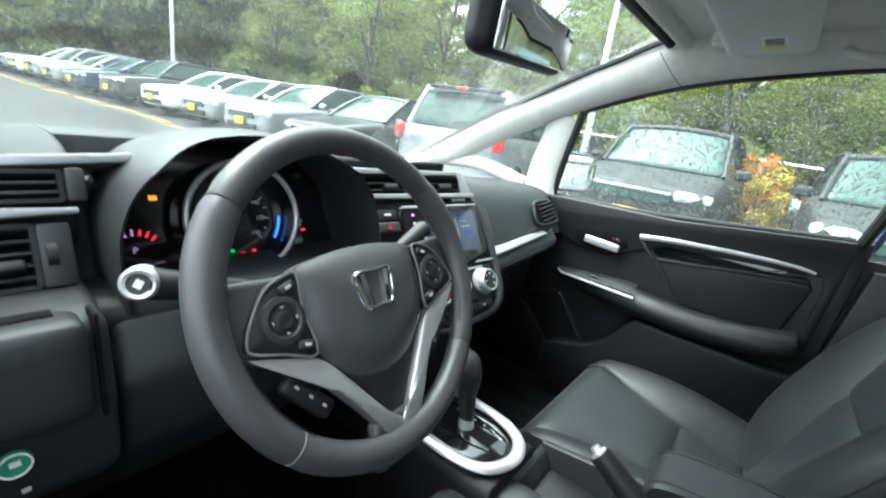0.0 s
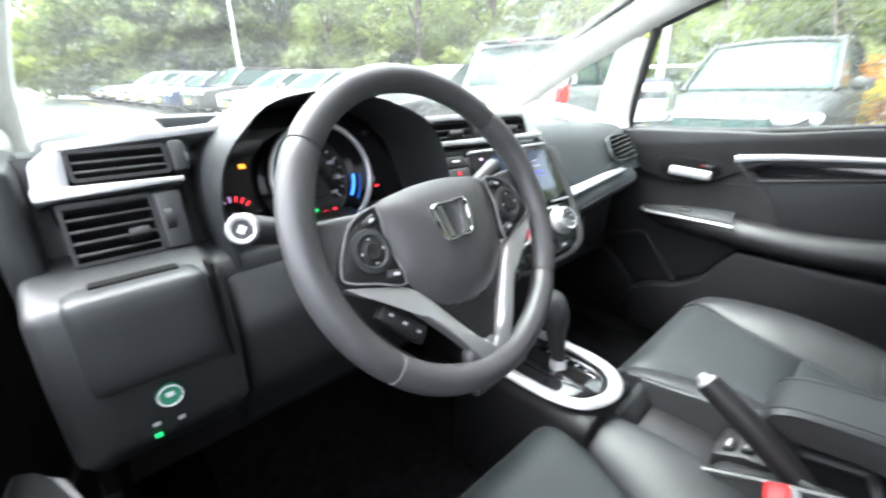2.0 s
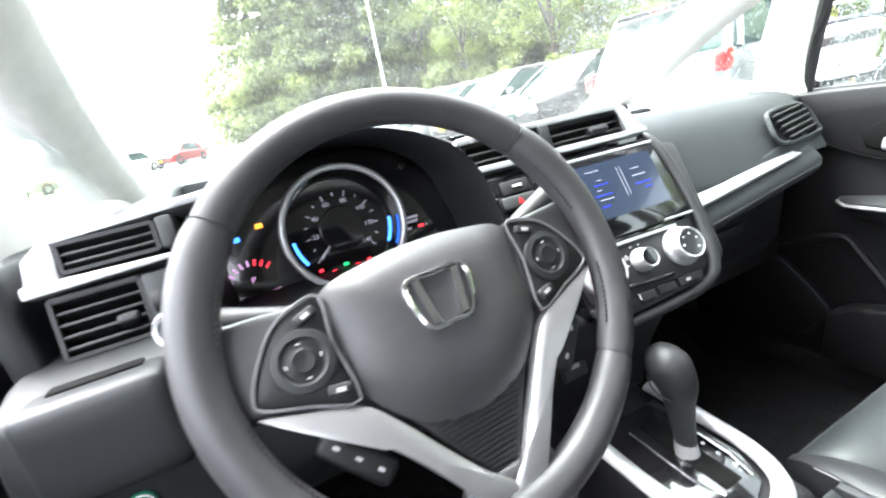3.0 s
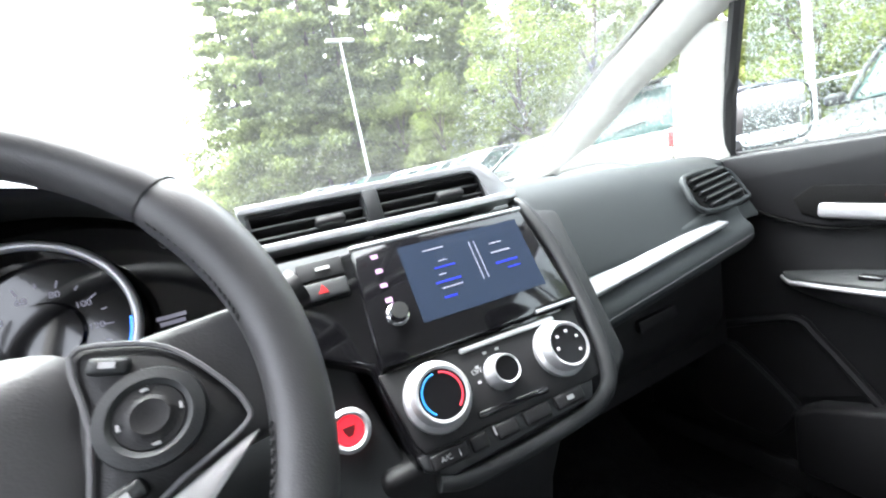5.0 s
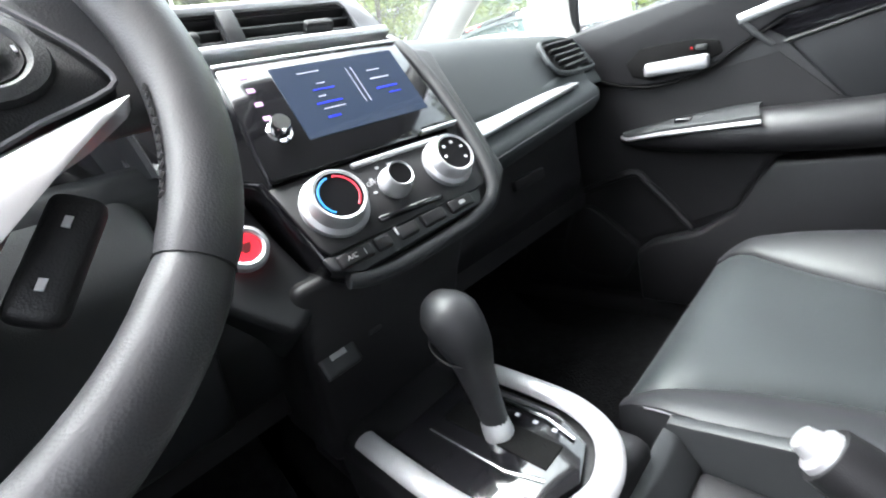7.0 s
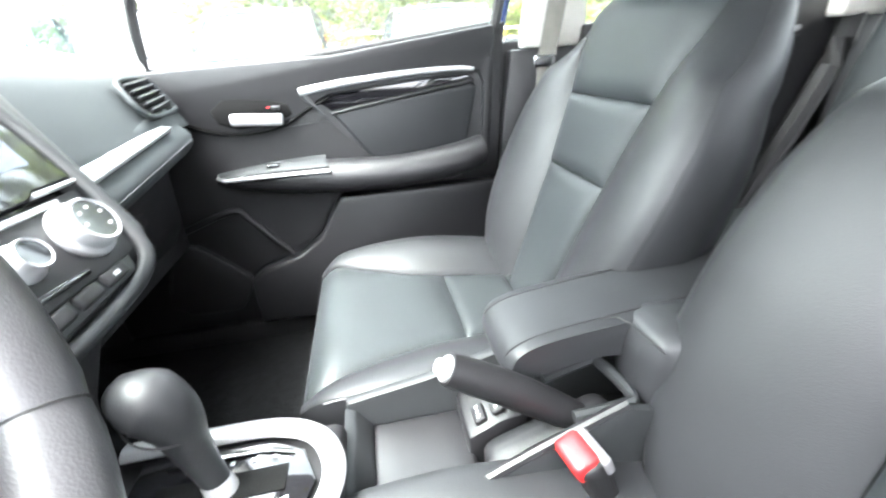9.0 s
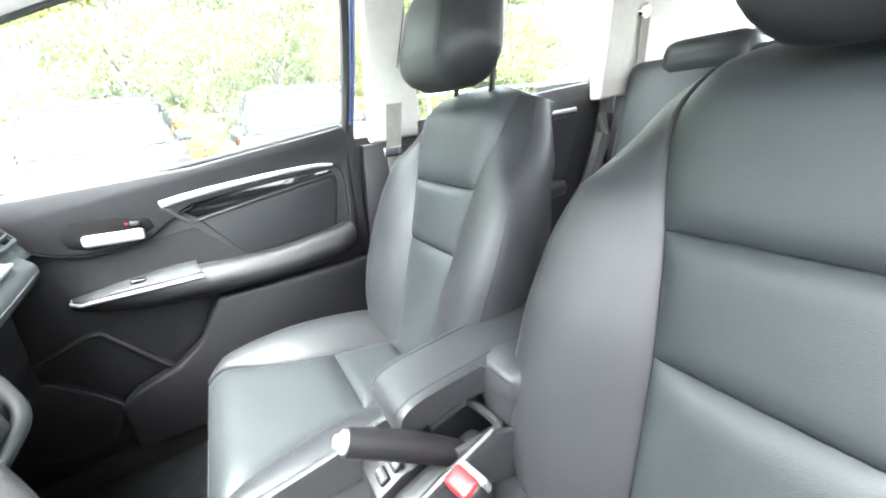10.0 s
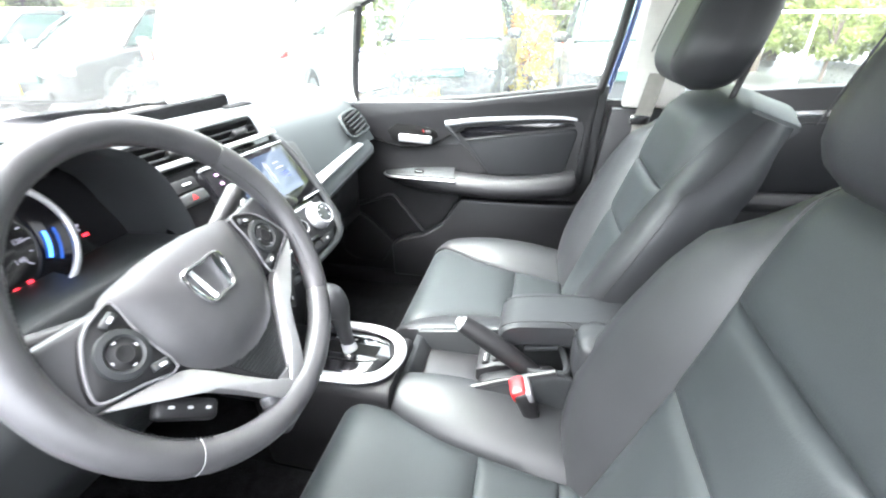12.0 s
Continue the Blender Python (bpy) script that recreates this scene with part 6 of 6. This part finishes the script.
def car(colour, label, x, y, tall=1.62, turn=0.0, length=4.5, plate=True):
    """A parked car, nose to -x before it is turned; x, y is the middle of its nose."""
    c = thing("parked_car", label, "car", "parked cars")
    P = PAINTS[colour]
    L, W, H = length, 1.80, tall
    belt = 0.62 * H
    def low(q):
        t = (q.x + L / 2) / L
        hood = max(0, 0.30 - t) / 0.30
        z = q.z
        if q.z > 0:
            z -= 0.16 * hood ** 1.3 * (q.z / 0.35)
        bul = 1 - 0.06 * abs(2 * t - 1) ** 3
        return Vector((q.x + (0.06 * abs(q.y) / 0.9 * (1 if q.x < 0 else -1)), q.y * bul, z))
    part("body", soft((L, W, belt - 0.24), 0.16, T(L / 2, 0, 0.24 + (belt - 0.24) / 2), 12, low), P, c)
    sedan = H < 1.56
    cl, cc, fs, rs = (0.64 * L, 0.575 * L, 0.86, 0.70) if sedan else (0.70 * L, 0.60 * L, 0.66, 0.34)
    ch = H - belt
    x0, x1 = cc - cl / 2, cc + cl / 2

    def cab(q):
        k = q.z / ch + 0.5
        w = min(1, abs(q.x) / 0.9)
        return Vector((q.x + (fs * k if q.x < 0 else -rs * k) * w, q.y * (1 - 0.17 * k), q.z - 0.05 * k * (q.y / 0.8) ** 2))
    part("window_band", soft((cl, W * 0.90, ch), 0.09, T(cc, 0, belt + ch / 2 - 0.02), 10, cab), "carglass", c, "dark tinted glass")
    rl = cl - fs - rs + 0.16
    part("roof", soft((rl, W * 0.775, 0.09), 0.045, T((x0 + fs + x1 - rs) / 2, 0, H - 0.042), 10, lambda q: Vector((q.x, q.y, q.z - 0.05 * (q.y / 0.69) ** 2 - 0.035 * (2 * q.x / rl) ** 4))), P, c)
    for sy in (-1, 1):
        for a, b, r, m_ in (((x0 + 0.02, 0.80, belt - 0.01), (x0 + fs + 0.02, 0.672, H - 0.06), 0.030, P), ((cc + 0.05, 0.81, belt - 0.01), (cc + 0.12, 0.685, H - 0.06), 0.022, "tyre"), ((x1 - 0.30, 0.80, belt - 0.01), (x1 - rs - 0.12, 0.675, H - 0.06), 0.045, P), ((x1 - 0.04, 0.77, belt - 0.01), (x1 - rs - 0.02, 0.66, H - 0.06), 0.05, P)):
            part("pillar", tube([(a[0], sy * a[1], a[2]), ((a[0] + b[0]) / 2 - 0.02, sy * (a[1] + b[1]) / 2 + sy * 0.012, (a[2] + b[2]) / 2 + 0.02), (b[0], sy * b[1], b[2])], r, 8), m_, c)
        part("roof_side", tube([(x0 + fs, sy * 0.672, H - 0.062), (cc + 0.1, sy * 0.69, H - 0.045), (x1 - rs, sy * 0.668, H - 0.068)], 0.034, 8), P, c)
        part("headlight", soft((0.34, 0.42, 0.13), 0.06, T(0.20, sy * 0.63, belt - 0.30, 0, 12, sy * -22), 5), "lamp", c)
        part("tail_light", soft((0.24, 0.13, 0.24), 0.05, T(L - 0.12, sy * 0.80, belt - 0.12), 5), "tail", c)
        part("wing_mirror", soft((0.12, 0.20, 0.14), 0.05, T(x0 + 0.25, sy * 0.98, belt + 0.05), 5), P, c)
        for wx in (0.85, L - 0.85):
            t = part("wheel", lathe([(0.20, -0.09), (0.30, -0.10), (0.33, -0.07), (0.335, 0.0), (0.33, 0.07), (0.30, 0.10), (0.20, 0.09)], 28, T(wx, sy * 0.82, 0.335, 90)), "tyre", c)
            part("rim", lathe([(0, 0.075), (0.06, 0.08), (0.19, 0.07), (0.215, 0.095)], 20, T(wx, sy * 0.82, 0.335, 90 * sy)), "alloy", t)
    part("grille", soft((0.06, 0.95, 0.16), 0.025, T(0.015, 0, belt - 0.33), 4), "carglass", c)
    part("grille_bar", soft((0.03, 0.90, 0.035), 0.012, T(-0.012, 0, belt - 0.27), 3), "alloy", c)
    part("bumper_grille", soft((0.06, 1.1, 0.13), 0.03, T(0.015, 0, 0.36), 4), "tyre", c)
    if plate:
        part("number_plate", box((0.015, 0.32, 0.16), T(-0.03, 0, 0.47), 0.003), "plate", c, "blank yellow plate")
    part("rear_plate", box((0.015, 0.32, 0.16), T(L + 0.005, 0, belt - 0.22), 0.003), "lamp", c)
    part("spoiler", soft((0.26, 1.15, 0.05), 0.02, T(x1 - rs + 0.06, 0, H - 0.055, 0, 8, 0), 4), "tyre", c)
    part("brake_light", soft((0.05, 0.22, 0.035), 0.012, T(x1 - rs + 0.17, 0, H - 0.07), 3), "tail", c)
    part("rear_wiper", tube([(x1 - 0.03, 0.0, belt + 0.10), (x1 - 0.06, 0.4, belt + 0.15)], 0.012, 6), "tyre", c)
    c.matrix_world = T(x, y, gz(y)) @ T(0, 0, 0, 0, 0, turn)
    return c


car("grey", "dark grey parked sport utility car nose-on, wet", 4.85, 1.12, 1.70)
car("grey", "grey parked car seen over the door, wet", 5.0, -1.50, 1.70)
car("silver", "silver parked estate car with red tail lamps", 8.55, 4.54, 1.72, 192.0, 4.5)
ROW = ("black", 1.50), ("silver", 1.52), ("silver", 1.48), ("white", 1.50), ("black", 1.62), ("navy", 1.50), ("silver", 1.50), ("silver", 1.6), ("white", 1.55), ("silver", 1.6), ("white", 1.6), ("silver", 1.62)


def row_x(y):
    """Where the noses of the row stand at y."""
    return 3.95 - 0.16 * max(0, min(y, 20) - 13.5) - 0.06 * max(0, y - 20)


PX = [(row_x(6.7 + 2.55 * i), 6.7 + 2.55 * i, c, h) for i, (c, h) in enumerate(ROW)]
bm = bm_new()
for i in range(16):
    y0, y1 = 7.5 + i * 2, 9.5 + i * 2
    add_prism(bm, [(row_x(y0) - 0.75, y0), (row_x(y0) - 0.60, y0), (row_x(y1) - 0.60, y1 - 0.02), (row_x(y1) - 0.75, y1 - 0.02)], gz(y0) - 0.1, gz(y1) + 0.02, "z")
tagged(part("kerb", bm, "kerb"), "yellow painted kerb beside the parked cars", "kerb", kind="structure")
LBL = dict(grey="dark grey parked car in the row, wet", black="black parked saloon car in the row, wet", silver="silver parked car in the row, wet", white="white parked car in the row, wet", navy="dark blue parked car in the row, wet")
for x, y, colour, tall in PX:
    car(colour, LBL[colour], x, y, tall, 5.0, 4.6)
for x, y, colour in ((-9.0, 33.0, "white"), (-6.0, 36.0, "red"), (-12.0, 30.0, "silver")):
    car(colour, "%s parked car far across the lot" % colour, x, y, 1.55, 60.0)


# ---- trees ----
def leaves(bm, centre, spread, n, size, rng, droop=0.0):
    for _ in range(n):
        v = Vector((rng.gauss(0, 1), rng.gauss(0, 1), rng.gauss(0, 1)))
        v = v.normalized() * rng.random() ** 0.45
        c = Vector(centre) + Vector((v.x * spread[0], v.y * spread[1], v.z * spread[2]))
        a = Vector((rng.uniform(-1, 1), rng.uniform(-1, 1), rng.uniform(-0.7, 0.3) - droop)).normalized()
        b = a.cross(Vector((rng.uniform(-1, 1), rng.uniform(-1, 1), rng.uniform(-1, 1)))).normalized()
        s = size * rng.uniform(0.6, 1.4)
        p = [c - a * s * 0.5, c + b * s * 0.28, c + a * s * 0.6, c - b * s * 0.28]
        bm.faces.new([bm.verts.new(q) for q in p])


def fir(h, seed, label):
    rng = random.Random(seed)
    t = thing("fir_tree", label, "tree", "trees behind the car park")
    trunk = bm_new()
    add_tube(trunk, [(0, 0, 0), (0.05, 0, h * 0.5), (0, 0.04, h)], [h * 0.018, h * 0.011, 0.02], 8)
    crown = bm_new()
    z = h * 0.10
    while z < h * 0.98:
        r = (1 - z / h) ** 0.8 * h * 0.30 * rng.uniform(0.7, 1.2) + 0.2
        for k in range(rng.randint(4, 6)):
            a = rng.uniform(0, 6.283)
            tip = Vector((math.cos(a) * r, math.sin(a) * r, z - r * 0.22))
            add_tube(trunk, [(0, 0, z), tip * 0.5 + Vector((0, 0, z * 0.5 + r * 0.04)), tip], [0.035, 0.02, 0.006], 4)
            for u in (0.3, 0.5, 0.7, 0.9):
                c = Vector((0, 0, z)).lerp(tip, u)
                leaves(crown, c, (0.16 * r + 0.12, 0.16 * r + 0.12, 0.10 * r + 0.08), int(24 + 13 * r), 0.18 + 0.026 * r, rng, 0.5)
        z += h * 0.034
    part("trunk", trunk, "bark", t)
    part("crown", crown, "leaf1", t, smooth=False)
    return t


def broadleaf(h, seed, label, leaf="leaf2", n=7000, size=0.14, name="tree", group="trees behind the car park"):
    rng = random.Random(seed)
    t = thing(name, label, "tree", group)
    trunk, crown = bm_new(), bm_new()
    add_tube(trunk, [(0, 0, 0), (0.05 * h * 0.2, 0, h * 0.35), (0, 0.02 * h, h * 0.6)], [h * 0.022, h * 0.016, h * 0.008], 8)
    k = 11
    for i in range(k):
        a = i * 2.4
        zz = h * (0.34 + 0.60 * i / k)
        rr = h * 0.24 * math.sin(0.5 + 2.3 * i / k) * rng.uniform(0.7, 1.2)
        c = Vector((math.cos(a) * rr, math.sin(a) * rr, zz))
        add_tube(trunk, [(0, 0, h * (0.22 + 0.36 * i / k)), c * 0.6 + Vector((0, 0, zz * 0.36)), c], [h * 0.008, h * 0.005, h * 0.002], 5)
        sp = h * rng.uniform(0.10, 0.17)
        leaves(crown, c, (sp, sp, sp * 0.75), n // k, size, rng)
    part("trunk", trunk, "bark", t)
    part("crown", crown, leaf, t, smooth=False)
    return t


def place(ob, x, y, turn, s):
    copy_thing(ob, T(x, y, gz(y) - 0.1, 0, 0, turn) @ Matrix.Diagonal((s, s, s, 1)))


firs = [fir(17, 1, "tall dark green fir with drooping boughs"), fir(14, 2, "dark green fir with gaps between its boughs")]
brd = [broadleaf(9, 3, "light green broad-leaved tree", n=8000), broadleaf(11, 4, "spreading green broad-leaved tree", n=8000, size=0.16)]
firs[0].matrix_world = T(4.2, 33, gz(33) - 0.1)
firs[1].matrix_world = T(11.5, 32, gz(32) - 0.1)
brd[0].matrix_world = T(14, 17, gz(17) - 0.1)
brd[1].matrix_world = T(15.5, 9.5, gz(9.5) - 0.1)
rng = random.Random(8)
for i, (x, y, s) in enumerate(((8.0, 33, 1.25), (6.0, 37, 1.3), (14.5, 29, 1.2), (17, 25, 1.15), (10, 37, 1.35), (19, 21, 0.9), (21, 15, 0.95), (22, 9, 1.0), (20, 3, 0.95), (24, 6, 1.1), (21, -3, 1.0), (25, 0, 1.0), (20, -9, 0.9), (19, -15, 1.0), (24, -8, 1.1), (15, 35, 1.35), (20, 30, 1.3), (24, 24, 1.2), (2.6, 36, 1.15), (7.0, 31, 0.85), (9.6, 31, 0.95), (12.8, 33, 1.25), (5.4, 32, 0.75), (16, 22, 0.8))):
    place(firs[i % 2], x, y, i * 67, s)
for i, (x, y, s) in enumerate(((12.5, 23, 0.8), (15, 13, 0.75), (14.5, 5.5, 0.7), (15.5, 1.5, 0.8), (14.5, -2.5, 0.7), (15, -6.5, 0.8), (14, -11, 0.75), (12, 28, 0.7), (17, 19, 0.9), (13.5, 8, 0.55), (13.2, -0.5, 0.5), (13.0, 3.2, 0.48), (13.0, -4.5, 0.5))):
    place(brd[i % 2], x, y, i * 83, s)
sh = broadleaf(2.1, 5, "orange autumn shrub between the parked cars", "leaf3", 2600, 0.065, "shrub", "shrubs")
sh.matrix_world = T(8.9, 0.10, -0.35) @ Matrix.Diagonal((0.9, 0.75, 0.95, 1))
s2 = broadleaf(2.4, 6, "yellowing shrub behind the parked cars", "leaf4", 2600, 0.07, "shrub", "shrubs")
s2.matrix_world = T(8.3, -0.05, -0.55) @ Matrix.Diagonal((0.8, 0.75, 0.8, 1))
place(s2, 11.5, 1.6, 40, 0.95)
place(s2, 11.0, -3.6, 140, 1.0)
hd = broadleaf(2.8, 7, "green shrub in the hedge behind the parked cars", "leaf2", 3500, 0.09, "shrub", "shrubs")
hd.matrix_world = T(11.6, 3.2, gz(3.2))
for i, y in enumerate((5.4, 7.6, 9.8, 12.2, 14.6, 17, 19.5, 22, 25, -5.0, -7, 0.6, -1.8)):
    place(hd, 11.8 + 0.5 * math.sin(i * 2.1), y, i * 50, 0.9 + 0.15 * math.sin(i))
# chain fence rail and lamp posts
fn = thing("fence", "pale metal rail fence behind the parked cars", "fence")
part("rail", tube([(11.0, -12, gz(-12) + 1.5), (11.0, 34, gz(34) + 1.5)], 0.03, 6), "pole", fn)
for i in range(16):
    y = -12 + i * 3.05
    part("post", tube([(11.0, y, gz(y)), (11.0, y, gz(y) + 1.5)], 0.03, 6), "pole", fn)


def lamp_post(x, y, h):
    lp = thing("street_lamp", "tall pale lamp post in the car park", "lamp post", "lamp posts", at=(x, y, gz(y)))
    part("pole", tube([(0, 0, 0), (0, 0, h)], [0.085, 0.055], 12), "pole", lp)
    part("base", lathe([(0.0, 0.5), (0.22, 0.5), (0.24, 0.0)], 20), "kerb", lp)
    part("lamp_head", soft((0.75, 0.30, 0.12), 0.04, T(-0.35, 0, h), 4), "pole", lp)
    part("lamp_head", soft((0.75, 0.30, 0.12), 0.04, T(0.35, 0, h), 4), "pole", lp)
    return lp


lamp_post(6.9, 21.5, 8.6)
lamp_post(4.2, 32.5, 9.0)
lamp_post(10.5, 4.0, 7.5)


# ---- raindrops on the panes ----


def raindrops(name, a, b, c, d, n, seed, out, label, big=0.0026):
    """Small round drops scattered over a pane given by its corners."""
    rng = random.Random(seed)
    a, b, c, d = (Vector(p) for p in (a, b, c, d))
    o = Vector(out).normalized()
    u = (b - a).normalized()
    w = o.cross(u).normalized()
    verts, faces = [], []
    for _ in range(n):
        s, t = rng.random(), rng.random()
        p = (a * (1 - s) + b * s) * (1 - t) + (d * (1 - s) + c * s) * t + o * 0.0045
        r = big * (0.25 + 0.75 * rng.random() ** 3)
        k = len(verts)
        st = rng.uniform(1.0, 1.5)
        for ring, hh in ((1.0, 0.0), (0.75, 0.42)):
            for j in range(6):
                an = j * math.pi / 3
                verts.append(p + u * (r * ring * math.cos(an)) + w * (r * ring * st * math.sin(an)) + o * (r * hh))
        verts.append(p + o * (r * 0.6))
        for j in range(6):
            j2 = (j + 1) % 6
            faces.append((k + j, k + j2, k + 6 + j2, k + 6 + j))
            faces.append((k + 6 + j, k + 6 + j2, k + 12))
    me = bpy.data.meshes.new(name)
    me.from_pydata([tuple(v) for v in verts], [], faces)
    for f in me.polygons:
        f.use_smooth = True
    me.materials.append(M["drops"])
    ob = new(name, me)
    ob.visible_shadow = False
    return tagged(ob, label, "raindrops", kind="stuff")


raindrops("raindrops", (0.730, 0.27, 1.0), (0.730, -0.50, 1.045), (0.635, -0.52, 1.43), (0.664, 0.20, 1.295), 21000, 1, (1, 0, 0.25), "fine raindrops on the passenger window", 0.0023)
raindrops("raindrops", (0.715, -0.72, 1.05), (0.70, -1.38, 1.09), (0.61, -1.45, 1.40), (0.63, -0.68, 1.43), 1500, 2, (1, 0, 0.25), "fine raindrops on the rear door window")
raindrops("raindrops", (0.723, 0.72, 1.05), (0.722, 0.37, 1.03), (0.699, 0.32, 1.24), (0.706, 0.58, 1.165), 1500, 3, (1, 0, 0.2), "raindrops on the small quarter pane")
raindrops("raindrops", (0.40, 1.0, 1.02), (0.69, 0.985, 1.012), (0.59, 0.02, 1.482), (0.18, 0.06, 1.50), 13000, 4, (0, 0.45, 0.9), "raindrops along the edge of the windscreen", 0.0026)
